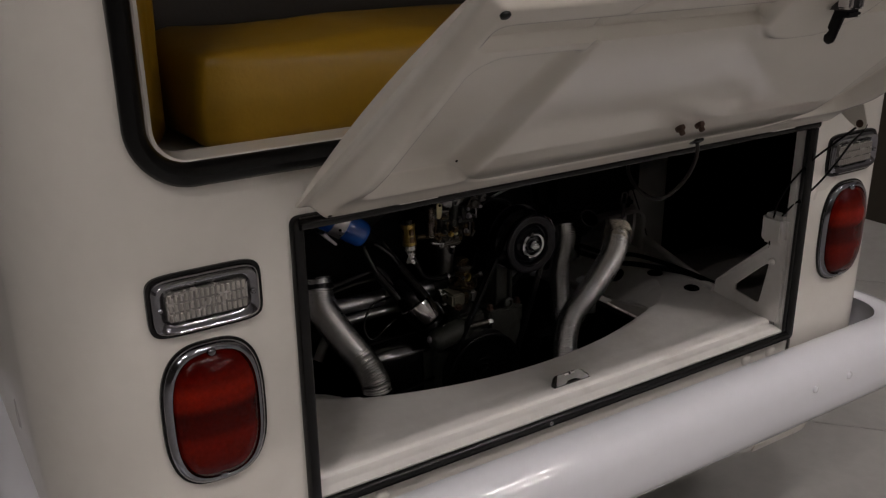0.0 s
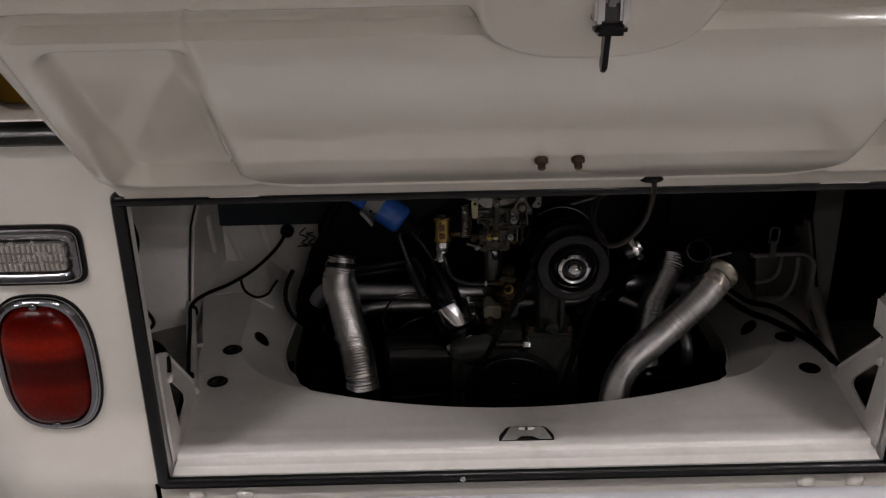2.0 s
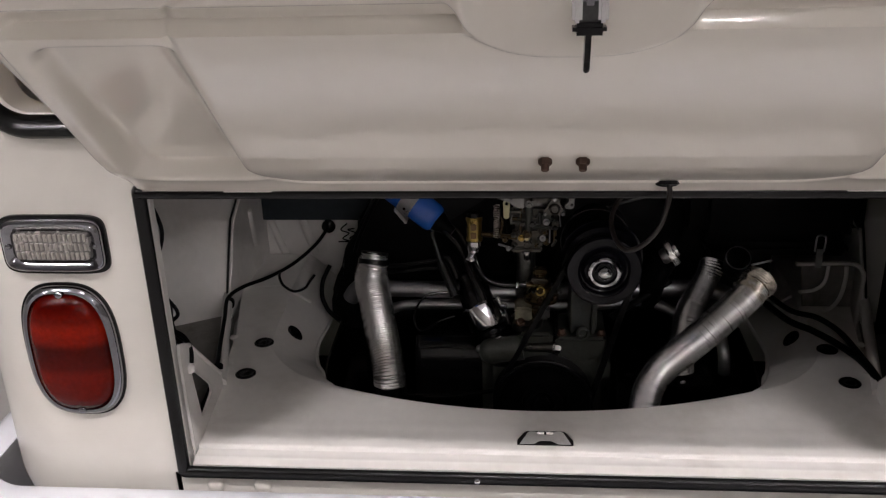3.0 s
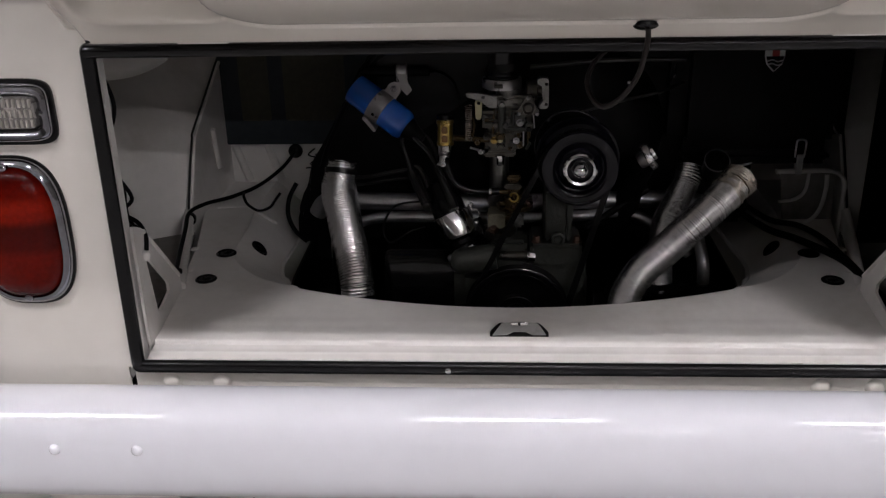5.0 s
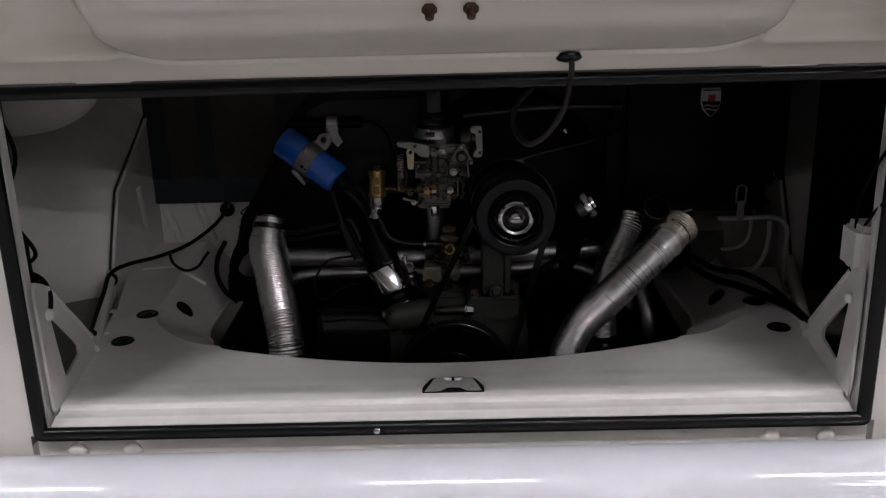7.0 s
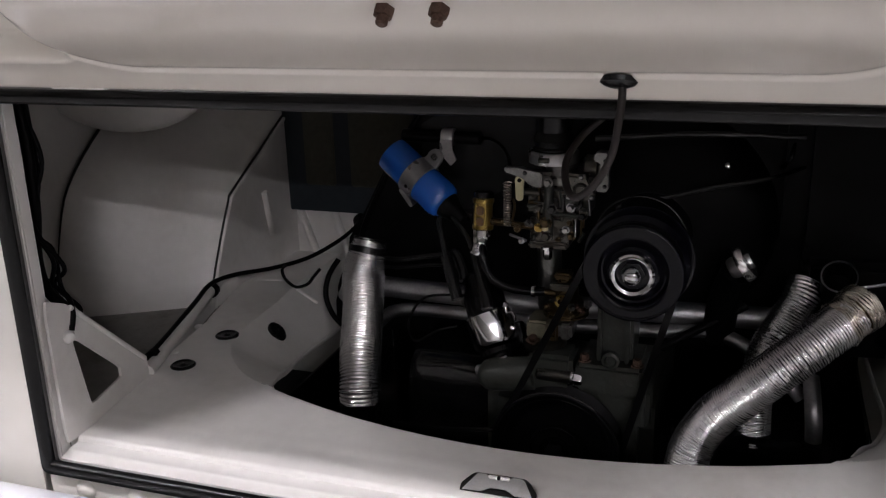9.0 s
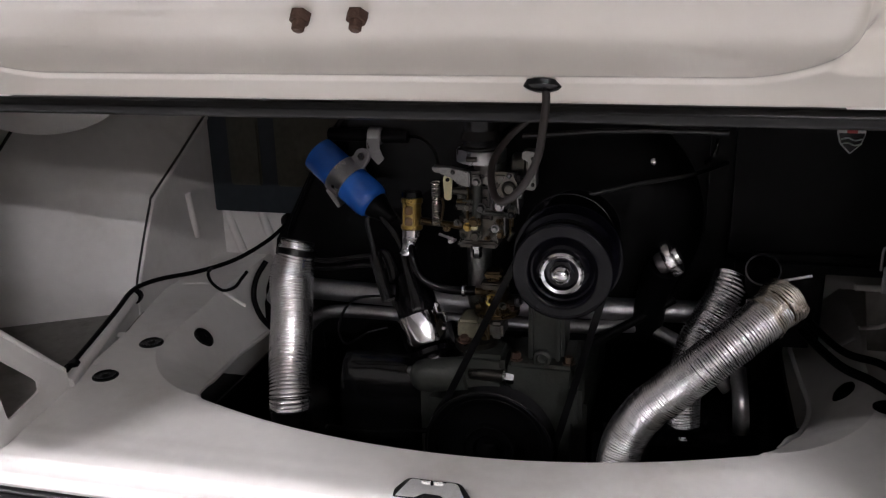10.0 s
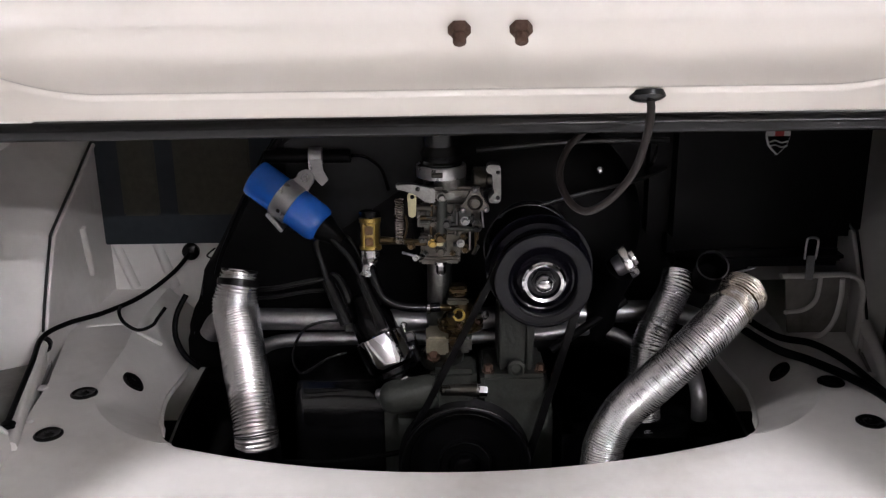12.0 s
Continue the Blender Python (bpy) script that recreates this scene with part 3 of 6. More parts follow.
for s in (-1, 1):
    q = on_lid(s * 0.492, 0.438, lid_depth(s * 0.492, 0.438) - 0.001)
    part("rubber_stop", lathe(q, LID_N, [(0.0052, 0), (0.0052, 0.003), (0.003, 0.0045)], 14), RUBBER, lid)

# ---- engine bay ----


def rim(x):
    """Front edge of the engine cut-out in the shelf."""
    return 0.137 + 0.065 * (abs(x + 0.003) / 0.335) ** 2


def shelf_limit(x):
    """Rear end of the flat shelf: the cut-out, then the curved break of the side slopes."""
    d = abs(x)
    if d < 0.34:
        return rim(x)
    if d > 0.472:
        return 0.372
    u = (d - 0.34) / 0.138
    return 0.2035 + 0.1625 * (1 - (1 - u ** 1.6) ** 0.625)


def shelf_z(x, y):
    return 0.629 + 0.0072 * step(0.06, 0.2, y) + 0.0006 * step(0.012, 0.004, abs(y - 0.092))


def half_width(y):
    return 0.505 + 0.126 * max(y - 0.06, 0)


bm = bmesh.new()
N = 180
US = [-1 + 2 * k / N for k in range(N + 1)]
front = [(0.008, 0.604), (0.0025, 0.6165), (0.0026, 0.6172), (0.004, 0.6180), (0.0135, 0.6198), (0.0148, 0.6206), (0.0165, 0.6213), (0.019, 0.6215), (0.0315, 0.6219), (0.0338, 0.6230), (0.0352, 0.6266), (0.0368, 0.6284), (0.040, 0.629), (0.06, 0.629)]
rows = [[bm.verts.new((0.505 * u, y, z)) for u in US] for y, z in front]
ends = []
for u in US:
    y = 0.2
    for _ in range(30):
        y = 0.5 * y + 0.5 * shelf_limit(u * half_width(y))
    ends.append(y)
for k in range(1, 25):
    row = []
    for u, end in zip(US, ends):
        y = 0.06 + 0.0045 * k if k <= 12 else 0.114 + (end - 0.114) * (k - 12) / 12
        x = u * half_width(y)
        row.append(bm.verts.new((x, y, shelf_z(x, y) - (0.003 if k == 24 and abs(x) < 0.335 else 0))))
    rows.append(row)
for a, b in zip(rows, rows[1:]):
    for k in range(N):
        bm.faces.new((a[k], a[k + 1], b[k + 1], b[k]))
# turned-down rim
edge = [v for v in rows[-1] if abs(v.co.x) <= 0.345]
low = [bm.verts.new(v.co + Vector((0, 0.004, -0.03))) for v in edge]
for k in range(len(edge) - 1):
    bm.faces.new((edge[k], edge[k + 1], low[k + 1], low[k]))
shelf = part("bay_shelf", bm, PAINT_BAY, van, "cream painted shelf in front of the engine")
sheet(shelf, 0.002, (0, 0, 1))


def side_deck(s):
    """Flat shelf beside the engine up to the firewall, with the rounded slope that falls to the cut-out."""
    top = [(0.340, 0.2035), (0.375, 0.214), (0.41, 0.237), (0.444, 0.276), (0.469, 0.325), (0.477, 0.40), (0.480, 0.48), (0.487, 0.56), (0.487, 0.74)]
    foot = [(0.336, 0.205, 0.6345), (0.348, 0.222, 0.629), (0.361, 0.252, 0.619), (0.374, 0.290, 0.607), (0.390, 0.334, 0.590), (0.408, 0.40, 0.575), (0.417, 0.46, 0.568), (0.414, 0.56, 0.563), (0.41, 0.74, 0.56)]
    upper = spline([(s * x, y, 0.6360) for x, y in top], 6)
    lower = spline([(s * x, y, z) for x, y, z in foot], 6)
    bm = bmesh.new()
    # flat part behind the curved break
    flat = []
    for k in range(20):
        y = 0.325 + 0.425 * k / 19
        near = min(upper, key=lambda p: abs(p.y - y) + (1 if p.y < 0.31 else 0))
        inn = abs(near.x) - 0.001
        out = min(half_width(y) + 0.1 * max(y - 0.367, 0), 0.588)
        flat.append([bm.verts.new((s * (out + (inn - out) * t / 5), y, (0.6362 if y > 0.371 else 0.6346) - 0.006 * step(0.45, 0.74, y))) for t in range(6)])
    # rounded slope
    bs = bmesh.new()
    slope = []
    for p, q in zip(upper, lower):
        row = []
        for t in [k / 10 for k in range(11)]:
            w = p.lerp(q, t)
            w += Vector((-s * 0.7, 0, 0.7)) * 0.0012 * math.sin(math.pi * min(1, t * 1.2)) * min(1, (p - q).length / 0.06)
            row.append(bs.verts.new(w))
        row.append(bs.verts.new(q + Vector((s * 0.001, 0.001, -0.006))))
        slope.append(row)
    for target, grid in ((bm, flat), (bs, slope)):
        for a, b in zip(grid, grid[1:]):
            for k in range(len(a) - 1):
                target.faces.new((a[k], a[k + 1], b[k + 1], b[k]))
    deck = part("side_shelf", bm, PAINT_BAY, van, "cream painted side shelf with rubber plugs")
    sheet(deck, 0.0015, (0, 0, 1))
    part("shelf_slope", bs, PAINT_BAY, deck)
    part("rim_lip", tube([q + Vector((-s * 0.001, 0, 0.001)) for q in lower[9:46:2]], 0.0034, 8, 2, radii=lambda f: 0.0034 * min(1, 0.1 + f * 5)), PAINT_BAY, deck)
    part("swage", tube([(s * 0.566, 0.572, 0.632), (s * 0.54, 0.577, 0.6325), (s * 0.512, 0.582, 0.632)], 0.0036, 8, 4), PAINT_BAY, deck)
    part("swage", tube([(s * 0.482, 0.550, 0.633), (s * 0.466, 0.558, 0.618), (s * 0.452, 0.565, 0.606)], 0.0036, 8, 4), PAINT_BAY, deck)
    tilt = Vector((-s * 0.745, 0, 0.667)).normalized()
    up = Vector((0, 0, 1))
    for p, d in (((0.484, 0.335, 0.6365), up), ((0.487, 0.227, 0.6365), up), ((0.4495, 0.419, 0.6115), tilt)):
        p = Vector((s * p[0], p[1], p[2]))
        part("rubber_plug", lathe(p - d * 0.001, d, [(0.0172, 0), (0.0172, 0.002), (0.0145, 0.0038), (0.012, 0.0024), (0.005, 0.0024), (0.003, 0.004)], 22), RUBBER, deck, "round black rubber plug")
    for x, y in ((0.525, 0.262), (0.545, 0.355)):
        part("dimple", lathe((s * x, y, 0.6352), up, [(0.0075, 0), (0.006, 0.0025), (0.003, 0.0035)], 14), PAINT_BAY, deck)
    return deck


for s in (-1, 1):
    side_deck(s)
    # pipe-like ridge along the outer edge of the shelf
    part("edge_ridge", tube([(s * 0.517, 0.19, 0.64), (s * 0.555, 0.34, 0.648), (s * 0.592, 0.49, 0.66)], 0.009, 10), PAINT_BAY, van)
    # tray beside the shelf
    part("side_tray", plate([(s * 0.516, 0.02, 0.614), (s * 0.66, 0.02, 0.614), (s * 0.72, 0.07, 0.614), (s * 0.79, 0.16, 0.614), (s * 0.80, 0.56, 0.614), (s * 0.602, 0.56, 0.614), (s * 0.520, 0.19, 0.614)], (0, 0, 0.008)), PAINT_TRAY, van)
    part("tray_riser", plate([(s * 0.513, 0.03, 0.585), (s * 0.513, 0.19, 0.585), (s * 0.592, 0.50, 0.585), (s * 0.592, 0.50, 0.662), (s * 0.515, 0.19, 0.64), (s * 0.508, 0.03, 0.63)], (s * 0.003, 0, 0)), PAINT_BAY, van)
    # wheel arch: curved skin with a flat inner cheek
    prof = [(0.462, 0.60), (0.470, 0.652), (0.507, 0.724), (0.540, 0.778), (0.552, 0.790), (0.647, 0.836), (0.735, 0.880), (0.80, 0.908)]
    bm = bmesh.new()
    sm = [Vector((0, y, z)) for y, z in prof]
    sm = spline(sm, 3)
    # outer edge of the arch where it meets the body side
    brim = spline([(0.345, 0, 0.60), (0.362, 0, 0.672), (0.377, 0, 0.732), (0.405, 0, 0.805), (0.448, 0, 0.852), (0.505, 0, 0.895), (0.56, 0, 0.93), (0.60, 0, 0.95)], 3)
    if s > 0:
        brim = [q + Vector((0.10, 0, 0)) for q in brim]
    rows = []
    for p, q in zip(sm, brim):
        row = []
        for k in range(13):
            f = k / 12
            bow = math.sin(math.pi * f)
            row.append(bm.verts.new((s * (0.589 + 0.213 * f), p.y + 0.007 + (q.x - p.y - 0.007) * f * (0.55 + 0.45 * f) - 0.012 * bow, p.z + (q.z - p.z) * f + 0.004 * bow)))
        rows.append(row)
    for a, b in zip(rows, rows[1:]):
        for k in range(12):
            bm.faces.new((a[k], a[k + 1], b[k + 1], b[k]))
    arch = part("wheel_arch", bm, PAINT_BAY, van, "cream painted curved inner wheel arch")
    sheet(arch, 0.003, (0, -1, 0.5))
    cheek = [(s * 0.586, p.y, p.z) for p in sm] + [(s * 0.586, 0.80, 0.6)]
    part("arch_cheek", plate(cheek, (-s * 0.003, 0, 0)), PAINT_BAY, arch)
    part("arch_flange", tube([(s * 0.583, p.y - 0.003, p.z + 0.002) for p in sm], 0.0032, 8, 2), PAINT_BAY, arch)
    part("arch_seam", tube([(s * 0.8035, q.x - 0.001, q.z + 0.001) for q in brim[4:17]], 0.0042, 8, 1, smooth=False, radii=lambda f: 0.0010 + 0.0018 * f), UNDER, arch, "dark seam sealer")
    part("flange_seam", tube([(s * 0.5885, p.y - 0.0015, p.z + 0.0045) for p in sm[3:]], 0.0022, 8, 1, smooth=False), UNDER, arch, "dark seam sealer")
    part("arch_rib", tube([(s * 0.582, 0.643, 0.772), (s * 0.581, 0.65, 0.73), (s * 0.582, 0.660, 0.69)], 0.0065, 10, 4), PAINT_BAY, arch)
    if s < 0:
        part("side_liner", box((min(s * 0.812, s * 0.818), 0.17, 0.60), (max(s * 0.812, s * 0.818), 0.75, 1.05), 0.001), PAINT_BAY, van)
    # inner side of the bay behind the seal
    part("jamb", box((min(s * 0.512, s * 0.53), 0.012, 0.59), (max(s * 0.512, s * 0.53), 0.03, 1.05), 0.002), PAINT_BAY, van)
    # gusset bracket
    def soft(points, rounds=3):
        pts = [Vector(p) for p in points]
        for _ in range(rounds):
            pts = [q for i, p in enumerate(pts) for q in (p.lerp(pts[(i + 1) % len(pts)], 0.1), p.lerp(pts[(i + 1) % len(pts)], 0.9))]
        return pts
    o = soft([(s * 0.508, 0.016, 0.806), (s * 0.5095, 0.052, 0.790), (s * 0.5175, 0.188, 0.661), (s * 0.5175, 0.188, 0.636), (s * 0.5085, 0.040, 0.6285), (s * 0.507, 0.016, 0.6285)], 2)
    h = soft([(s * 0.5105, 0.052, 0.744), (s * 0.5108, 0.062, 0.740), (s * 0.5155, 0.132, 0.674), (s * 0.5155, 0.132, 0.660), (s * 0.511, 0.078, 0.654), (s * 0.5095, 0.066, 0.656)], 2)
    t = Vector((-s * 0.004, 0, 0))
    bm = loft(bmesh.new(), [o, h, [p + t for p in h], [p + t for p in o]], closed=True)
    gus = part("gusset_bracket", bm, PAINT_BAY, van, "cream triangular bracket with a cut-out")
    part("folded_edge", tube([(s * 0.5065, 0.056, 0.784), (s * 0.5105, 0.12, 0.7235), (s * 0.5145, 0.184, 0.663)], 0.0035, 8, 5), PAINT_BAY, gus)
    part("pin", lathe((s * 0.507, 0.046, 0.752), (-s, -0.5, 0), [(0.0075, 0), (0.0078, 0.004), (0.006, 0.008), (0.002, 0.0095)], 16), PAINT_BAY, gus)

# rounded bottom of the air duct above the wheel arch
bm = bmesh.new()
bmesh.ops.create_uvsphere(bm, u_segments=40, v_segments=24, radius=1)
for v in bm.verts:
    v.co = Vector((-0.712 + 0.150 * v.co.x, 0.47 + 0.075 * v.co.y, 0.988 + 0.082 * v.co.z))
part("air_duct", bm, PAINT_BAY, van, "rounded cream air duct above the wheel arch")

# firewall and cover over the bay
# black sheets added to give the right of the bay its shade
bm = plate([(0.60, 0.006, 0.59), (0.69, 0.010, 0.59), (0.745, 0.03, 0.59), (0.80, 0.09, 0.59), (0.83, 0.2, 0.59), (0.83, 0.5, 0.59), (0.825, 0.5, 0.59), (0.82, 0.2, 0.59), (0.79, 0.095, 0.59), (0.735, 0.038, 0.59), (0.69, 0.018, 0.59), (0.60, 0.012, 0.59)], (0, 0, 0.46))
part("side_lining", bm, BLACK_SATIN, van, "black sheet added inside the side panel to shade the bay")
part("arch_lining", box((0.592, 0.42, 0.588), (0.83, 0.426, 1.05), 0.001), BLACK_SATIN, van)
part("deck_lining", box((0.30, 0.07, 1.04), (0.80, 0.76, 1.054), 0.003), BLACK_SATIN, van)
# black sheets added behind the engine so that the gap there stays dark
part("rear_tinware", box((-0.418, 0.697, 0.45), (-0.374, 0.702, 0.556), 0.002), BLACK_SATIN, van)
part("rear_tinware", box((-0.372, 0.695, 0.45), (0.405, 0.70, 0.665), 0.002), BLACK_SATIN, van)
part("firewall", box((-0.83, 0.76, 0.35), (0.83, 0.775, 1.11), 0.002), PAINT_BAY, van)
board = part("firewall_board", box((-0.588, 0.738, 0.714), (0.588, 0.748, 1.08), 0.003), BOARD, van, "dark blue-grey board on the firewall")
part("insulation_pad", box((-0.545, 0.733, 0.765), (-0.485, 0.74, 0.95), 0.004), INSULATION, board)
part("insulation_pad", box((-0.455, 0.733, 0.765), (-0.33, 0.74, 0.95), 0.004), INSULATION, board)
bm = bmesh.new()
for a, b in (((-0.575, 0.762, 0.71), (-0.548, 0.760, 0.63)), ((-0.505, 0.762, 0.71), (-0.48, 0.760, 0.63))):
    tube([a, ((a[0] + b[0]) / 2, 0.76, 0.67), b], 0.009, 10, 4, bm)
part("firewall_swage", bm, PAINT_BAY, van)
part("cargo_deck", plate([(-0.70, 0.05, 1.055), (0.70, 0.05, 1.055), (0.80, 0.22, 1.055), (0.80, 3.28, 1.055), (-0.80, 3.28, 1.055), (-0.80, 0.22, 1.055)], (0, 0, 0.05)), PAINT, van, "cream painted cargo deck above the engine")
part("bay_header", box((-0.55, 0.006, 1.03), (0.55, 0.06, 1.10), 0.004), BLACK_SATIN, van)
part("under_tray", box((-0.70, 0.09, 0.36), (0.70, 0.78, 0.372), 0.002), UNDER, van)
part("deck_sill", box((-0.665, 0.045, 1.100), (0.665, 0.10, 1.112), 0.005), PAINT, van)
for k in range(9):
    part("sill_pressing", box((-0.62 + 0.15 * k, 0.07, 1.104), (-0.56 + 0.15 * k, 0.115, 1.117), 0.004), PAINT, van)

# wheels stand on the floor so that the body is carried
for s in (-1, 1):
    for wy in (1.15, 3.0):
        w = part("wheel", lathe((s * 0.80, wy, 0.32), (-s, 0, 0), [(0.2, 0), (0.3, 0.01), (0.32, 0.04), (0.32, 0.13), (0.3, 0.16), (0.2, 0.17)], 40), RUBBER, van, "black rubber tyre")
        part("rim", lathe((s * 0.805, wy, 0.32), (-s, 0, 0), [(0.2, 0), (0.19, 0.03), (0.08, 0.02), (0.06, 0.0)], 32), BUMPER_WHITE, w)

# ---- the engine ----
engine = thing("engine", (0.01, 0.45, 0.372), "black-painted flat-four engine with cast alloy case in the bay", "engine")
bm = box((-0.10, 0.36, 0.372), (0.13, 0.70, 0.60), 0.02)
part("crankcase", bm, ALLOY_DARK, engine, "oily grey cast crankcase")
part("engine_tin", box((-0.42, 0.155, 0.47), (0.42, 0.70, 0.478), 0.003), BLACK_GLOSS, engine, "black sheet metal round the engine")
for s in (-1, 1):
    part("tin_side", plate([(s * 0.37, 0.27, 0.475), (s * 0.395, 0.30, 0.475), (s * 0.40, 0.70, 0.475), (s * 0.40, 0.70, 0.54), (s * 0.395, 0.44, 0.545), (s * 0.372, 0.29, 0.57)], (s * 0.004, 0, 0)), BLACK_GLOSS, engine)
# cylinder tins with a raised front lip
bm = bmesh.new()
fall = spline([(0, 0.386, 0.46), (0, 0.384, 0.53), (0, 0.386, 0.57), (0, 0.396, 0.594), (0, 0.412, 0.606), (0, 0.44, 0.612), (0, 0.56, 0.613)], 5)
base_ring = [Vector((0, 0.56, 0.46))]
loft(bm, [[Vector((x, 0.47 + (p.y - 0.47) * w + 0.002 * noise.noise(Vector((x * 30, p.z * 30, 0))), 0.46 + (p.z - 0.46) * (0.5 + 0.5 * w))) for p in fall + base_ring] for x, w in [(-0.226, 0.80), (-0.2245, 0.92), (-0.221, 0.98), (-0.215, 1.0)] + [(-0.209 + 0.012 * k, 1.0) for k in range(11)] + [(-0.075, 0.97)]])
tin = part("cylinder_tin", bm, TIN_GLOSS, engine, "glossy black cylinder cover")
part("tin_lip", tube([(-0.245, 0.38, 0.505), (-0.16, 0.378, 0.508), (-0.07, 0.379, 0.52)], 0.004, 8), TIN_GLOSS, tin)
bm = box((0.14, 0.34, 0.46), (0.36, 0.56, 0.57), 0.014)
part("cylinder_tin", bm, BLACK_GLOSS, engine, "glossy black cylinder cover")
for p in ((-0.34, 0.33, 0.52), (-0.33, 0.30, 0.5), (-0.30, 0.28, 0.49)):
    bolt_head(p, (0.2, -0.9, 0.4), 0.008, 0.01, engine, STEEL, "screw")

# fan shroud
outline = [(-0.402, 0.58), (-0.400, 0.64), (-0.382, 0.69), (-0.353, 0.735), (-0.335, 0.786), (-0.30, 0.85), (-0.262, 0.922), (-0.21, 0.975), (-0.13, 1.0), (0.28, 1.0), (0.36, 0.95), (0.415, 0.86), (0.43, 0.76), (0.43, 0.62)]
bm = plate([(x, 0.52, z) for x, z in outline], (0, 0.17, 0), 0.012)
shroud = part("fan_shroud", bm, BLACK_SATIN, engine, "black sheet metal fan shroud")
part("shroud_dome", lathe((0.104, 0.525, 0.80), (0, -1, 0), [(0.165, 0), (0.16, 0.02), (0.14, 0.035), (0.10, 0.045), (0.06, 0.05)], 40), BLACK_SATIN, shroud)
part("shroud_seam", tube([(-0.345, 0.516, 0.735), (-0.325, 0.516, 0.786), (-0.255, 0.516, 0.915), (-0.205, 0.516, 0.962), (-0.13, 0.516, 0.985)], 0.004, 8), BLACK_SATIN, shroud)
part("shroud_plate", plate([(-0.235, 0.518, 0.80), (-0.235, 0.518, 0.925), (-0.2, 0.518, 0.945), (-0.04, 0.518, 0.945), (-0.04, 0.518, 0.88), (-0.1, 0.518, 0.84), (-0.16, 0.518, 0.80)], (0, -0.004, 0), 0.001), SHROUD_GREY, shroud, "dull grey patch of sheet metal")

# alternator with its stand
AX, AZ = 0.104, 0.793
part("alternator", lathe((AX, 0.36, AZ), (0, 1, 0), [(0.045, 0), (0.056, 0.012), (0.056, 0.15), (0.05, 0.165)], 36), BLACK_SATIN, engine, "black alternator body")
stand = part("alternator_stand", plate([(0.053, 0.36, 0.65), (0.054, 0.362, 0.70), (0.056, 0.365, 0.745), (0.104, 0.365, 0.745), (0.101, 0.362, 0.70), (0.100, 0.36, 0.65)], (0, 0.07, 0), 0.004), ALLOY_DARK, engine, "grey cast alternator stand")
for x in (0.0585, 0.0935):
    part("stand_rib", box((x - 0.003, 0.352, 0.652), (x + 0.003, 0.364, 0.735), 0.0015), ALLOY_DARK, stand)
part("stand_foot", box((0.03, 0.338, 0.612), (0.116, 0.43, 0.651), 0.005), ALLOY_DARK, stand)
part("stand_boss", lathe((0.0755, 0.345, 0.661), (0, -1, 0), [(0.0115, 0), (0.0115, 0.008), (0.008, 0.010), (0.006, 0.006), (0.002, 0.006)], 20), ALLOY_DARK, stand)
for x in (0.04, 0.108):
    bolt_head((x, 0.352, 0.651), (0, 0, 1), 0.006, 0.010, stand, RUST)

pulley = part("alternator_pulley", lathe((AX, 0.338, AZ), (0, -1, 0), [(0.030, -0.03), (0.030, 0.0), (0.063, 0.0), (0.064, 0.003), (0.046, 0.017), (0.046, 0.019), (0.0600, 0.033), (0.0605, 0.0355), (0.0598, 0.0378), (0.0580, 0.0390), (0.0562, 0.0388), (0.0550, 0.0382), (0.0500, 0.0390), (0.0440, 0.0382), (0.0405, 0.0360), (0.0385, 0.031), (0.036, 0.030), (0.034, 0.034), (0.0285, 0.037), (0.026, 0.036)], 56), PULLEY_BLACK, engine, "black painted belt pulley")
part("pulley_backplate", lathe((AX, 0.356, AZ + 0.001), (0, -1, 0), [(0.05, 0), (0.0675, 0.0), (0.0685, 0.001), (0.0675, 0.0025), (0.05, 0.0025)], 56), PULLEY_BLACK, pulley)
part("back_disc_edge", tube([(0.0975 + 0.0595 * math.cos(2 * math.pi * k / 56), 0.42, 0.798 + 0.0595 * math.sin(2 * math.pi * k / 56)) for k in range(57)], 0.0009, 8, 1, smooth=False), DARK_STEEL, pulley, "thin worn edge of the rear disc")
part("pulley_ring", lathe((AX, 0.303, AZ), (0, -1, 0), [(0.0265, 0), (0.0265, 0.008), (0.024, 0.0098), (0.0205, 0.0085), (0.0195, 0.002), (0.019, 0.0)], 40), CHROME, pulley, "bright steel ring")
part("pulley_nut", lathe((AX, 0.303, AZ), (0, -1, 0), [(0.0145, 0), (0.0145, 0.003), (0.012, 0.005)], 6), DARK_STEEL, pulley, "dark nut")
part("shaft_end", lathe((AX, 0.300, AZ), (0, -1, 0), [(0.0115, 0), (0.0115, 0.008), (0.0105, 0.012), (0.007, 0.0155), (0.001, 0.017)], 24), CHROME, pulley, "bright domed shaft end")

CX, CZ = 0.008, 0.528
crank = part("crank_pulley", lathe((CX, 0.35, CZ), (0, -1, 0), [(0.03, -0.03), (0.03, 0.0), (0.087, 0.0), (0.088, 0.003), (0.074, 0.012), (0.074, 0.014), (0.086, 0.024), (0.0865, 0.027), (0.083, 0.029), (0.078, 0.027), (0.072, 0.018), (0.060, 0.014), (0.036, 0.016), (0.032, 0.024), (0.022, 0.025), (0.018, 0.02)], 64), BLACK_SATIN, engine, "black crankshaft pulley")
bolt_head((CX, 0.33, CZ), (0, -1, 0), 0.014, 0.012, crank, BLACK_SATIN, "pulley_bolt")
for rad, yy in ((0.0858, 0.3225), (0.0735, 0.331), (0.0335, 0.3255)):
    ring_pts = [(CX + rad * math.cos(2 * math.pi * k / 48), yy, CZ + rad * math.sin(2 * math.pi * k / 48)) for k in range(49)]
    part("pulley_rim", tube(ring_pts, 0.0017, 8, 1, smooth=False), TIN_GLOSS, crank)
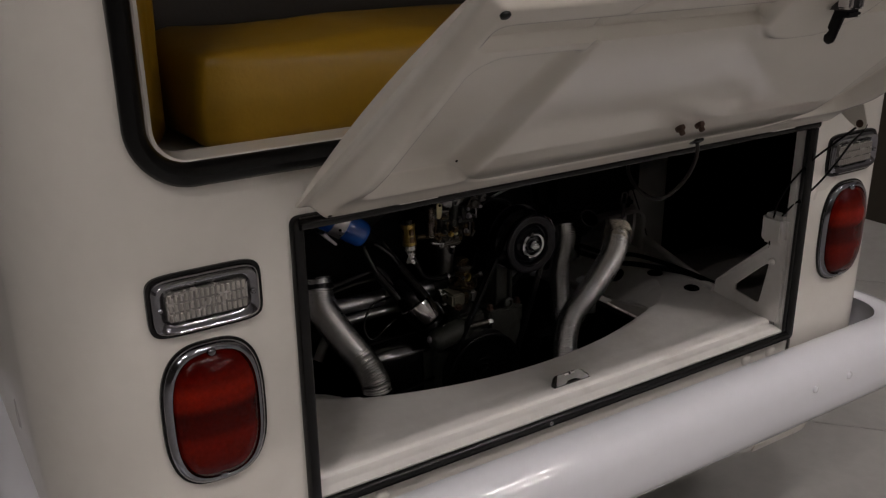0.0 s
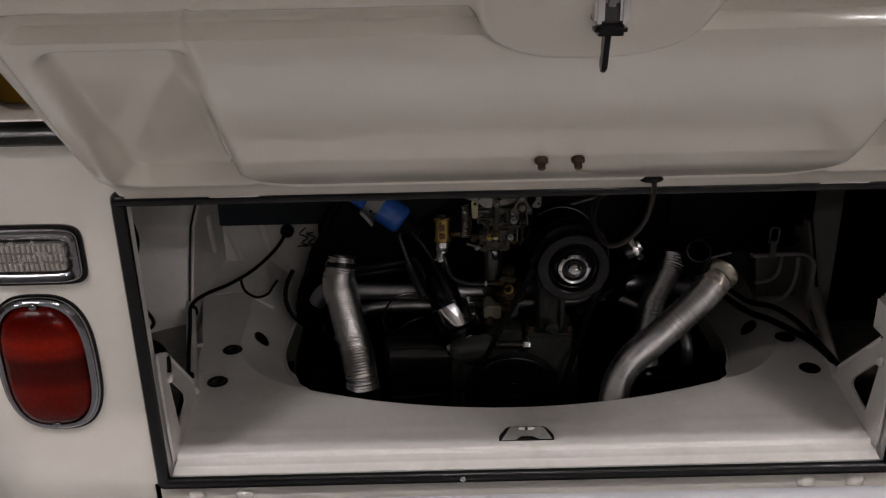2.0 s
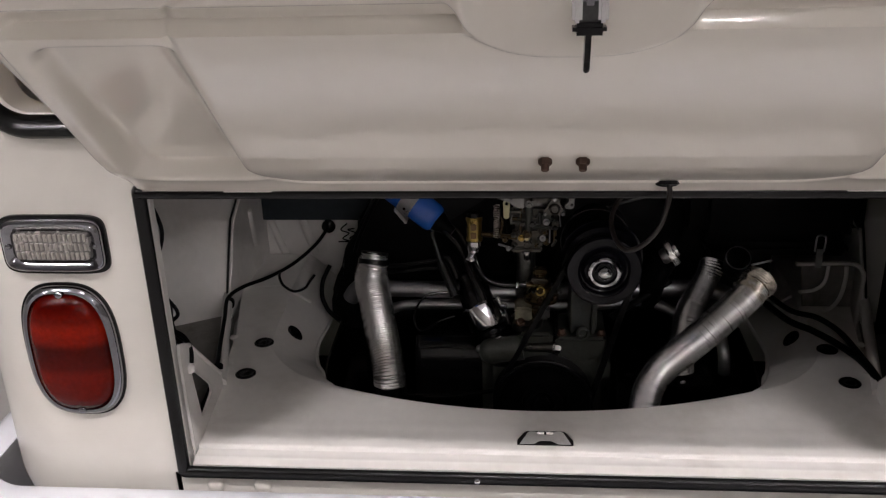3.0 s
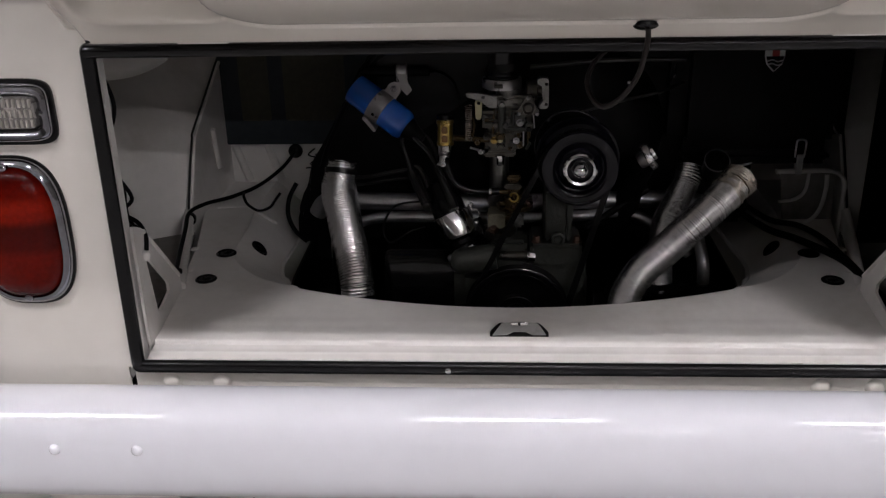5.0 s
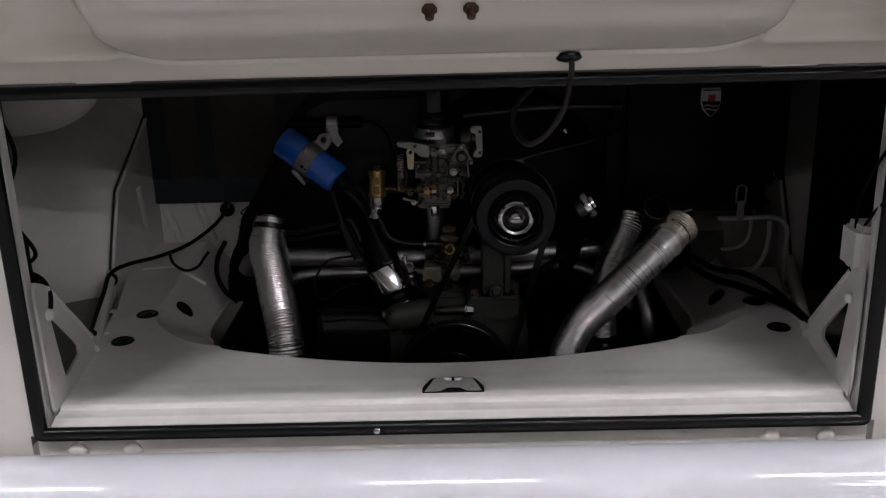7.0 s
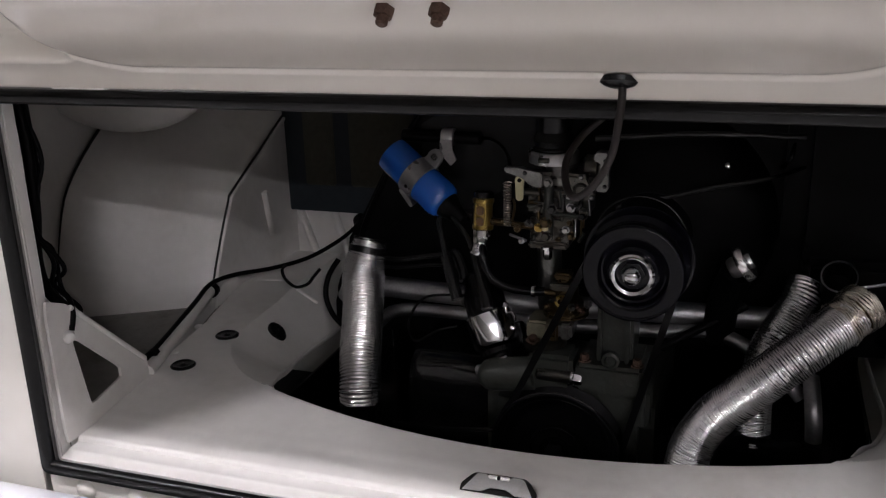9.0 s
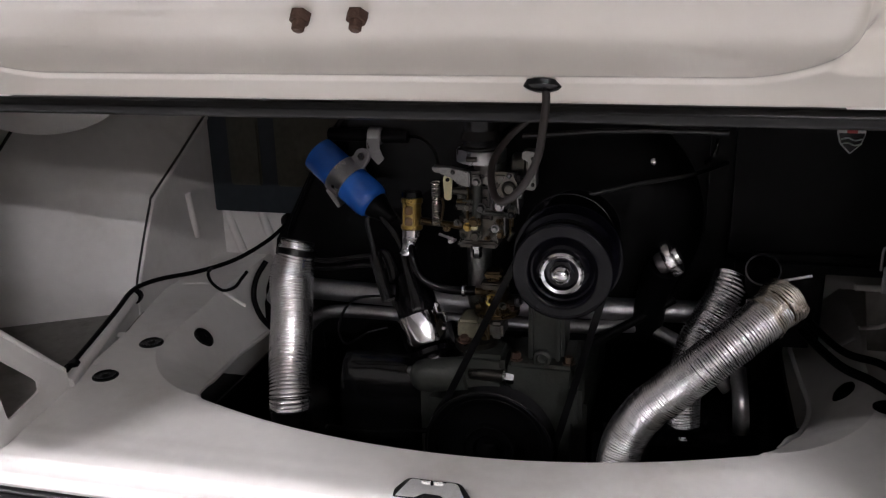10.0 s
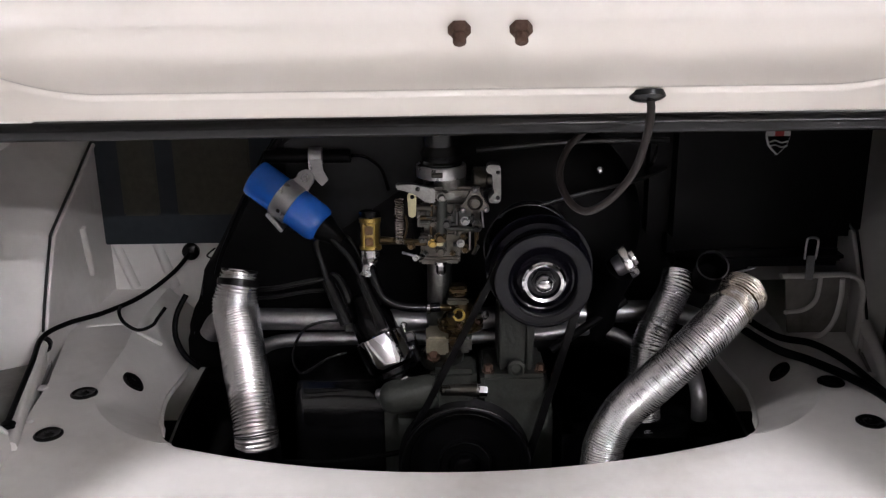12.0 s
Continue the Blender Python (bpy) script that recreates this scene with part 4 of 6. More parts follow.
# belt: outer tangents of the two pulleys
ra, rc, dx, dz = 0.054, 0.080, AX - CX, AZ - CZ
dist, head = math.hypot(dx, dz), math.atan2(dz, dx)
off = math.acos((rc - ra) / dist)
loop = []
for k in range(25):
    a = head + off - 2 * off * k / 24
    loop.append((AX + ra * math.cos(a), 0.320, AZ + ra * math.sin(a)))
for k in range(25):
    a = head - off - (2 * math.pi - 2 * off) * k / 24
    loop.append((CX + rc * math.cos(a), 0.337, CZ + rc * math.sin(a)))
bm = bmesh.new()
rings = []
n = len(loop)
fine = []
for i in range(n):
    p, q = Vector(loop[i]), Vector(loop[(i + 1) % n])
    cuts = 8 if (q - p).length > 0.1 else 1
    fine += [p.lerp(q, k / cuts) for k in range(cuts)]
for i, p in enumerate(fine):
    d = (fine[(i + 1) % len(fine)] - fine[i - 1]).normalized()
    y = Vector((0, 1, 0))
    o = d.cross(y).normalized()
    rings.append([p + o * a + y * b for a, b in ((0.005, -0.0055), (0.005, 0.0055), (-0.004, 0.0035), (-0.004, -0.0035))])
loft(bm, rings, closed=True)
part("fan_belt", bm, RUBBER, engine, "worn black rubber fan belt")

# manifold and heat pipes
def pipe(pts, r, mat, name, label, parent=engine, segs=18):
    return part(name, tube(pts, r, segs, 6), mat, parent, label)


pipe([(-0.35, 0.47, 0.66), (-0.33, 0.465, 0.685), (-0.28, 0.455, 0.689), (-0.15, 0.45, 0.688), (-0.03, 0.45, 0.685), (0.14, 0.46, 0.687), (0.30, 0.47, 0.685), (0.36, 0.48, 0.66)], 0.0155, STEEL, "intake_pipe", "dull grey steel intake pipe")
pipe([(-0.31, 0.43, 0.60), (-0.285, 0.437, 0.637), (-0.25, 0.44, 0.66), (-0.16, 0.44, 0.664), (-0.02, 0.445, 0.66), (0.12, 0.45, 0.662), (0.2, 0.45, 0.667), (0.27, 0.43, 0.64), (0.31, 0.42, 0.6)], 0.0095, STEEL, "heat_pipe", "thin grey heat riser pipe")
part("pipe_joint", rod((-0.155, 0.45, 0.688), (-0.115, 0.45, 0.688), 0.018, 18), ALLOY, engine)
pipe([(-0.022, 0.42, 0.785), (-0.022, 0.422, 0.74), (-0.024, 0.43, 0.70), (-0.024, 0.45, 0.68)], 0.0165, ALLOY, "manifold_riser", "grey cast manifold riser")
part("riser_flange", box((-0.048, 0.402, 0.783), (0.006, 0.44, 0.792), 0.003), ALLOY_MID, engine)
bolt_head((-0.02, 0.398, 0.789), (0, 0, -1), 0.0062, 0.018, engine, CHROME, "nut")
# breather and lower castings
part("case_elbow", lathe((-0.104, 0.352, 0.613), (1, 0, 0.16), [(0.003, 0), (0.013, 0.003), (0.0195, 0.010), (0.0225, 0.020), (0.0225, 0.078)], 28), ALLOY_DARK, engine, "olive-grey rounded casting")
part("pressure_switch", rod((-0.022, 0.348, 0.628), (0.03, 0.344, 0.629), 0.0085, 16), ALLOY_MID, engine, "oily pressure fitting")
bolt_head((0.026, 0.344, 0.629), (1, -0.15, 0), 0.0085, 0.014, engine, CHROME, "cap_nut")
part("case_lug", box((-0.035, 0.345, 0.60), (0.025, 0.40, 0.655), 0.006), ALLOY_DARK, engine)
part("case_front", box((-0.02, 0.355, 0.56), (0.125, 0.40, 0.615), 0.006), ALLOY_DARK, engine)

# oil filler
neck = part("oil_filler", tube([(0.20, 0.46, 0.66), (0.207, 0.44, 0.72), (0.221, 0.416, 0.768)], 0.021, 20, 6), BLACK_SATIN, engine, "black oil filler neck")
d = Vector((0.83, -0.04, 0.54)).normalized()
p = Vector((0.2235, 0.412, 0.778))
b = lathe(p, d, [(0.0235, 0), (0.0245, 0.002), (0.0245, 0.009), (0.0225, 0.012), (0.012, 0.013), (0.011, 0.017), (0.004, 0.018)], 28)
part("filler_cap", b, ALU, neck, "bright steel filler cap")
part("filler_knob", lathe(p - d * 0.014, d, [(0.012, 0), (0.014, 0.004), (0.014, 0.014)], 20), STEEL, neck)
# open breather ring
b = lathe((0.338, 0.40, 0.775), (-0.05, -0.72, 0.69), [(0.0185, -0.05), (0.0202, -0.045), (0.0202, 0.0), (0.0206, 0.0005), (0.0195, 0.001), (0.0185, 0.0), (0.0175, -0.03), (0.002, -0.032)], 32)
part("breather_tube", b, BLACK_SATIN, engine, "open black breather tube")
bd, bs_, bu = axes((-0.05, -0.72, 0.69))
part("breather_rim", loft(bmesh.new(), [[Vector((0.338, 0.3985, 0.7765)) + bd * h + (bs_ * math.cos(math.pi * k / 18) + bu * math.sin(math.pi * k / 18)) * rad for k in range(36)] for rad, h in ((0.0195, 0), (0.0212, 0.0002), (0.0212, 0.0018), (0.0195, 0.002))], closed=True), STEEL, engine)
part("breather_wire", rod((0.36, 0.395, 0.765), (0.395, 0.40, 0.772), 0.002, 8), STEEL, engine)
part("drain_pipe", tube([(0.318, 0.40, 0.64), (0.322, 0.368, 0.61), (0.325, 0.366, 0.575), (0.325, 0.37, 0.55)], 0.0105, 14), STEEL, engine, "short bent grey pipe")
part("drain_seat", lathe((0.325, 0.37, 0.565), (0, 0, -1), [(0.019, 0), (0.02, 0.004), (0.02, 0.012)], 18), BLACK_SATIN, engine)
part("linkage_rod", rod((0.13, 0.42, 0.65), (0.235, 0.44, 0.715), 0.006, 10), BLACK_SATIN, engine)
part("throttle_tube", tube([(0.03, 0.46, 0.9225), (0.094, 0.46, 0.928), (0.144, 0.46, 0.932), (0.22, 0.465, 0.933), (0.29, 0.475, 0.93)], 0.0038, 10), DARK_STEEL, engine)
part("throttle_cable", tube([(0.06, 0.455, 0.832), (0.116, 0.462, 0.845), (0.184, 0.465, 0.863), (0.251, 0.47, 0.877), (0.30, 0.50, 0.89)], 0.0028, 8), DARK_STEEL, engine)
round_bolt((0.199, 0.482, 0.889), (0, -1, 0), 0.0055, 0.006, engine, ALU, "screw")
part("vacuum_pipe", tube([(0.28, 0.5, 0.93), (0.275, 0.49, 0.90), (0.265, 0.5, 0.885)], 0.003, 8), BLACK_GLOSS, engine)

# ---- foil air hoses ----


def air_hose(pts, r, turns, label, collar=None, crumple=0.0, end_mat=None, swell=None, depth=0.215):
    t = thing("air_hose", pts[-1], label, "hose", "foil air hoses")
    per = 8
    path = spline(pts, 24)
    length = sum((a - b).length for a, b in zip(path, path[1:]))
    steps = turns * per
    cum = [0]
    for a, b in zip(path, path[1:]):
        cum.append(cum[-1] + (b - a).length)
    even, j = [], 0
    for k in range(steps + 1):
        want = length * k / steps
        while j < len(cum) - 2 and cum[j + 1] < want:
            j += 1
        f = (want - cum[j]) / max(cum[j + 1] - cum[j], 1e-9)
        even.append(path[j].lerp(path[j + 1], f))
    rng = random.Random(turns)
    wob = [rng.uniform(-1, 1) for _ in range(turns + 2)]
    rib = depth * length / turns

    def radius(f):
        k = f * turns
        return r * (swell(f) if swell else 1) * (1 + 0.003 * math.sin(f * 9)) + rib * math.cos(2 * math.pi * k) * (0.85 + 0.15 * wob[int(k)])
    bm = tube(even, r, 28, 1, radii=radius, smooth=False)
    for v in bm.verts:
        near = max(0.0, 1 - (v.co - even[0]).length / (crumple * length)) if crumple else 0
        v.co += Vector([noise.noise(v.co * 42 + Vector((k * 5, 2, 0))) for k in range(3)]) * 0.0038 * near
        v.co += Vector([noise.noise(v.co * 110 + Vector((k * 7, 0, 0))) for k in range(3)]) * 0.0005
    part("foil_tube", bm, ALU, t, "ribbed silver foil")
    if end_mat:
        n_end = int(crumple * steps)
        end = tube(even[:n_end], r, 32, 1, radii=lambda f: r + 0.0016 + rib * math.cos(2 * math.pi * f * n_end / per) + 0.002 * math.sin(f * 7), smooth=False)
        for v in end.verts:
            v.co += Vector([noise.noise(v.co * 70 + Vector((k * 5, 2, 0))) for k in range(3)]) * 0.0022
        part("crumpled_end", end, end_mat, t, "crumpled brown-stained foil end")
    d0 = (even[0] - even[3]).normalized()
    part("hose_mouth", lathe(even[0] - d0 * 0.002, d0, [(r * 0.9, 0), (r * 0.9, 0.0026), (r * 0.8, 0.0028)], 28), BLACK_SATIN, t)
    for f, w, mat, name in collar or ():
        i = int(f * steps)
        p, q = even[i], even[min(i + 2, steps)]
        d = (q - p).normalized()
        part(name, lathe(p, d, [(r * 1.0, 0), (r * 1.06, 0.001), (r * 1.06, w - 0.001), (r, w)], 28), mat, t)
    return t


air_hose([(-0.294, 0.442, 0.766), (-0.296, 0.436, 0.750), (-0.300, 0.424, 0.716), (-0.290, 0.396, 0.686), (-0.279, 0.362, 0.657), (-0.266, 0.322, 0.630), (-0.258, 0.298, 0.602), (-0.256, 0.292, 0.580)], 0.0272, 62, "silver foil flexible air hose standing beside the fan shroud", [(0.05, 0.009, RUBBER, "clamp"), (0.93, 0.0022, BLACK_SATIN, "tear")], 0.35, None, lambda f: 0.86 + 0.2 * min(1, f / 0.16) + 0.07 * math.exp(-((f - 0.22) / 0.1) ** 2) - 0.06 * max(0, f - 0.6) / 0.4, 0.24)
part("hose_socket", tube([(-0.256, 0.291, 0.583), (-0.256, 0.288, 0.55), (-0.258, 0.286, 0.50), (-0.26, 0.286, 0.476)], 0.0295, 28, 4), BLACK_GLOSS, engine, "black sheet metal hose socket")
air_hose([(0.362, 0.333, 0.768), (0.342, 0.314, 0.754), (0.312, 0.293, 0.732), (0.277, 0.282, 0.702), (0.237, 0.283, 0.660), (0.205, 0.287, 0.624), (0.184, 0.282, 0.586), (0.177, 0.275, 0.545), (0.174, 0.27, 0.50)], 0.0258, 118, "long bent silver foil air hose with a stained brown end", [(0.03, 0.003, BRASS_OLD, "clamp"), (0.055, 0.003, BRASS_OLD, "clamp")], 0.115, FOIL_STAINED)
air_hose([(0.304, 0.44, 0.752), (0.299, 0.43, 0.738), (0.285, 0.42, 0.71), (0.262, 0.405, 0.665), (0.252, 0.385, 0.60), (0.258, 0.37, 0.52)], 0.0225, 70, "silver foil air hose half hidden behind another hose", [(0.9, 0.007, BLACK_SATIN, "clamp")])

# ---- ignition ----
coil = thing("ignition_coil", (-0.228, 0.49, 0.845), "blue cylindrical ignition coil held by a steel strap", "ignition coil")
ca, cb = Vector((-0.274, 0.492, 0.884)), Vector((-0.180, 0.461, 0.8195))
d = (cb - ca).normalized()
length = (cb - ca).length
part("coil_body", lathe(ca, d, [(0.024, 0), (0.0268, 0.002), (0.0275, 0.006), (0.0275, length - 0.012), (0.025, length - 0.004), (0.02, length)], 36), BLUE, coil)
part("coil_cap", lathe(cb - d * 0.012, d, [(0.020, 0.008), (0.0205, 0.012), (0.018, 0.020), (0.0145, 0.026), (0.012, 0.036), (0.009, 0.046)], 24), BLACK_SATIN, coil)
strap = part("strap", lathe(ca + d * 0.045, d, [(0.0276, 0), (0.029, 0.0005), (0.029, 0.0255), (0.0276, 0.026)], 36), ALU_DULL, coil, "brushed steel strap")
_, cs, cu = axes(d)
hole_dir = Vector((-0.3, -0.95, -0.25))
hole_dir = (hole_dir - d * hole_dir.dot(d)).normalized()
part("strap_hole", lathe(ca + d * 0.06 + hole_dir * 0.0283, hole_dir, [(0.003, 0), (0.003, 0.0012)], 12), BLACK_SATIN, strap)
side = Vector((0.6, 0.1, 0.75))
side = (side - d * side.dot(d)).normalized()
ear = ca + d * 0.06 + side * 0.0275
ear_t = d.cross(side).normalized()
part("strap_ear", plate([ear + d * a + side * b - ear_t * 0.004 for a, b in ((-0.012, -0.004), (0.012, -0.004), (0.012, 0.016), (0.006, 0.024), (-0.006, 0.024), (-0.012, 0.016))], ear_t * 0.008, 0.0015), ALU_DULL, strap)
bolt_head(ear + side * 0.013 - ear_t * 0.0035, -ear_t if (-ear_t).y < 0 else ear_t, 0.0065, 0.009, strap, CHROME)
part("bracket", plate([(-0.2000, 0.493, 0.906), (-0.1810, 0.493, 0.906), (-0.1800, 0.488, 0.892), (-0.1720, 0.485, 0.880), (-0.1810, 0.484, 0.871), (-0.1945, 0.486, 0.884), (-0.1990, 0.488, 0.892)], (0, 0.0025, 0), 0.0008), ALU_DULL, coil, "bent zinc bracket")
part("bracket_band", rod((-0.2005, 0.508, 0.9085), (-0.1805, 0.508, 0.9085), 0.0125, 24), ALU_DULL, coil)
part("coil_foot", plate([(-0.262, 0.480, 0.832), (-0.240, 0.468, 0.810), (-0.236, 0.469, 0.812), (-0.255, 0.482, 0.836)], (0, 0.05, 0), 0.001), ALU_DULL, coil)
res = thing("ballast_resistor", (-0.2, 0.52, 0.9), "black sleeve with a thin wire fixed behind the coil", "resistor")
part("sleeve", rod((-0.262, 0.508, 0.909), (-0.142, 0.508, 0.908), 0.0095, 14), BLACK_SATIN, res)
part("wire", tube([(-0.142, 0.508, 0.908), (-0.122, 0.50, 0.908), (-0.100, 0.49, 0.893), (-0.09, 0.48, 0.865)], 0.0022, 8), BLACK_GLOSS, res)

dist_t = thing("distributor", (-0.083, 0.38, 0.62), "black-capped ignition distributor with a polished metal body", "distributor")
da, db = Vector((-0.143, 0.445, 0.757)), Vector((-0.070, 0.372, 0.610))
d = (db - da).normalized()
L = (db - da).length
part("cap", lathe(da, d, [(0.008, 0.030), (0.017, 0.033), (0.0215, 0.040), (0.0235, 0.052), (0.0275, 0.062), (0.029, 0.07), (0.0295, 0.096), (0.028, 0.10)], 32), BLACK_GLOSS, dist_t, "glossy black cap")
part("polished_body", lathe(da + d * 0.094, d, [(0.0325, 0), (0.0345, 0.002), (0.0335, 0.040), (0.031, 0.045), (0.020, 0.049)], 40), CHROME, dist_t, "polished metal body")
part("clamp_ring", lathe(da + d * 0.143, d, [(0.02, 0), (0.029, 0.001), (0.029, 0.008), (0.018, 0.010), (0.018, 0.03)], 28), BLACK_GLOSS, dist_t)
bar = part("clamp_bar", tube([(-0.108, 0.352, 0.621), (-0.098, 0.35, 0.624), (-0.082, 0.352, 0.634), (-0.066, 0.358, 0.642)], 0.003, 10), CHROME, dist_t, "bright clamp bar")
part("ball_end", lathe((-0.109, 0.352, 0.621), (1, 0, 0), [(0.002, 0), (0.006, 0.002), (0.007, 0.006), (0.006, 0.010), (0.002, 0.012)], 16), STEEL, bar)
part("spring_clip", tube([(-0.074, 0.372, 0.708), (-0.070, 0.366, 0.712), (-0.067, 0.363, 0.704), (-0.060, 0.362, 0.705), (-0.056, 0.362, 0.701), (-0.055, 0.364, 0.693)], 0.0017, 8), CHROME, dist_t, "thin wire spring clip")
part("clip_hinge", rod((-0.072, 0.368, 0.714), (-0.066, 0.366, 0.712), 0.003, 10), CHROME, dist_t)
part("condenser", rod(da + d * 0.112 + Vector((0.036, 0.0, 0.01)), da + d * 0.142 + Vector((0.036, 0.0, 0.01)), 0.008, 16), BLACK_GLOSS, dist_t)
round_bolt((-0.060, 0.366, 0.681), (0.3, -1, 0.1), 0.0038, 0.005, dist_t, CHROME, "screw")
for lead, boot in (
        ([cb + Vector((-0.004, -0.004, -0.012)), (-0.189, 0.45, 0.797), (-0.181, 0.44, 0.772), (-0.173, 0.43, 0.749)], [(-0.174, 0.431, 0.752), (-0.171, 0.427, 0.745), (-0.154, 0.405, 0.716), (-0.147, 0.397, 0.702)]),
        ([cb + Vector((0.006, -0.004, -0.006)), (-0.164, 0.445, 0.803), (-0.143, 0.434, 0.784), (-0.127, 0.422, 0.759)], [(-0.128, 0.423, 0.761), (-0.124, 0.419, 0.754), (-0.104, 0.386, 0.716), (-0.097, 0.374, 0.701)]),
        ([cb + Vector((0.008, 0.004, -0.004)), (-0.150, 0.462, 0.806), (-0.136, 0.455, 0.790), (-0.126, 0.447, 0.770)], [(-0.127, 0.448, 0.772), (-0.124, 0.445, 0.766), (-0.112, 0.425, 0.735), (-0.105, 0.412, 0.715)]),
        ([(-0.33, 0.50, 0.73), (-0.27, 0.47, 0.728), (-0.21, 0.455, 0.742), (-0.165, 0.448, 0.752)], [(-0.170, 0.449, 0.751), (-0.162, 0.447, 0.750), (-0.150, 0.435, 0.733), (-0.144, 0.425, 0.72)])):
    wire = part("ignition_lead", tube(lead, 0.0048, 12, 6), LEAD_RUBBER, dist_t, "black rubber ignition lead")
    part("boot", tube(boot, 0.0085, 16, 5), LEAD_RUBBER, wire, "glossy black rubber boot")
    part("boot_collar", tube([boot[0], Vector(boot[0]).lerp(Vector(boot[1]), 0.6)], 0.0068, 14), LEAD_RUBBER, wire)
part("ignition_lead", tube([(-0.34, 0.50, 0.71), (-0.27, 0.47, 0.715), (-0.2, 0.455, 0.73), (-0.15, 0.44, 0.735)], 0.004, 10, 6), LEAD_RUBBER, dist_t, "black rubber ignition lead")
part("thin_wire", tube([(-0.145, 0.42, 0.70), (-0.20, 0.41, 0.695), (-0.222, 0.40, 0.66), (-0.21, 0.39, 0.635), (-0.175, 0.39, 0.655), (-0.15, 0.4, 0.66)], 0.002, 8), BLACK_GLOSS, dist_t)

# ---- carburettor ----
carb = thing("carburettor", (-0.01, 0.42, 0.785), "grey cast carburettor with brass fittings and a return spring", "carburettor")
part("throttle_body", box((-0.046, 0.402, 0.79), (0.012, 0.455, 0.83), 0.006), ALLOY_MID, carb)
part("bowl", box((-0.05, 0.406, 0.822), (0.032, 0.465, 0.872), 0.009), ALLOY_MID, carb)
part("bowl_cheek", box((-0.004, 0.396, 0.822), (0.016, 0.42, 0.858), 0.004), ALLOY_MID, carb)
arm = [(-0.0755, 0.896), (-0.054, 0.895), (-0.026, 0.890), (-0.026, 0.870), (-0.041, 0.872), (-0.05, 0.883), (-0.0755, 0.889)]
part("top_arm", plate([(x, 0.386, z) for x, z in arm], (0, 0.012, 0), 0.0018), ALLOY, carb, "light grey cast arm")
round_bolt((-0.048, 0.386, 0.889), (0, -1, 0), 0.003, 0.003, carb, DARK_STEEL, "screw")
part("top_cover", box((-0.042, 0.397, 0.872), (0.036, 0.465, 0.888), 0.004), ALLOY_MID, carb)
part("venturi", lathe((-0.0065, 0.42, 0.872), (0, 0, 1), [(0.024, 0), (0.024, 0.008), (0.021, 0.012), (0.021, 0.028)], 32), ALLOY, carb)
part("hose_clamp", lathe((-0.0175, 0.42, 0.898), (0, 0, 1), [(0.030, 0), (0.0325, 0.001), (0.0325, 0.0145), (0.0315, 0.016), (0.028, 0.016)], 40), ALU_DULL, carb, "wide zinc hose clamp")
part("clamp_screw", rod((-0.03, 0.3865, 0.9065), (-0.016, 0.386, 0.9065), 0.0035, 10), ALLOY_MID, carb)
part("intake_boot", lathe((-0.0175, 0.42, 0.913), (0, 0, 1), [(0.027, 0), (0.0275, 0.004), (0.0245, 0.007), (0.0255, 0.012), (0.0275, 0.015), (0.0255, 0.02), (0.0225, 0.026), (0.024, 0.032), (0.024, 0.07), (0.02, 0.085)], 32), RUBBER, carb, "black rubber intake boot")
# accelerator pump cover with three lobes
pc = Vector((0.025, 0.392, 0.870))
bm = plate([pc + Vector((x, 0, z)) for x, z in ((-0.02, -0.006), (-0.017, -0.012), (0.0, -0.009), (0.015, -0.0125), (0.019, -0.007), (0.008, 0.008), (0.005, 0.021), (-0.004, 0.021), (-0.009, 0.007))], (0, -0.006, 0), 0.0015)
pump = part("pump_cover", bm, ALLOY_MID, carb, "three-lobed pump cover")
part("pump_boss", lathe(pc + Vector((0, -0.005, 0)), (0, -1, 0), [(0.0105, 0), (0.009, 0.006), (0.0065, 0.0075), (0.0055, 0.006), (0.001, 0.006)], 20), ALLOY_MID, pump)
for x, z in ((-0.0155, -0.009), (0.0145, -0.009), (0, 0.017)):
    round_bolt(pc + Vector((x, -0.006, z)), (0, -1, 0), 0.0034, 0.004, pump, ALU_DULL, "screw")
# choke bracket
ch = part("choke_bracket", plate([(x, 0.392, z) for x, z in ((0.040, 0.915), (0.044, 0.918), (0.056, 0.917), (0.058, 0.912), (0.0585, 0.872), (0.055, 0.867), (0.043, 0.868), (0.044, 0.876), (0.0505, 0.880), (0.049, 0.905), (0.040, 0.907))], (0, 0.022, 0), 0.0012), ALLOY, carb, "light grey cast choke bracket")
part("choke_housing", lathe((0.022, 0.425, 0.892), (1, 0, 0), [(0.012, 0), (0.016, 0.003), (0.016, 0.018), (0.012, 0.02), (0.012, 0.026)], 24), ALLOY_MID, ch)
for x, z in ((0.054, 0.908), (0.054, 0.875)):
    round_bolt((x, 0.3915, z), (0, -1, 0), 0.0026, 0.003, ch, DARK_STEEL, "screw")
# return spring as a coil
sp = []
for k in range(17 * 8 + 1):
    a = 2 * math.pi * k / 8
    sp.append((-0.0722 + 0.0050 * math.cos(a), 0.390 + 0.0050 * math.sin(a), 0.875 - 0.058 * k / (17 * 8)))
part("return_spring", tube(sp, 0.0012, 6, 1, smooth=False), COPPER, carb, "thin steel return spring")
part("throttle_lever", plate([(-0.0555 + x, 0.387, z) for x, z in ((-0.005, 0.853), (-0.0055, 0.872), (-0.0062, 0.879), (-0.004, 0.884), (0.003, 0.885), (0.006, 0.880), (0.0055, 0.872), (0.0045, 0.853), (0.0, 0.851))], (0, 0.004, 0), 0.001), CREAM_PLASTIC, carb, "cream lever")
round_bolt((-0.0552, 0.387, 0.879), (0, -1, 0), 0.0028, 0.003, carb, BLACK_SATIN, "pivot")
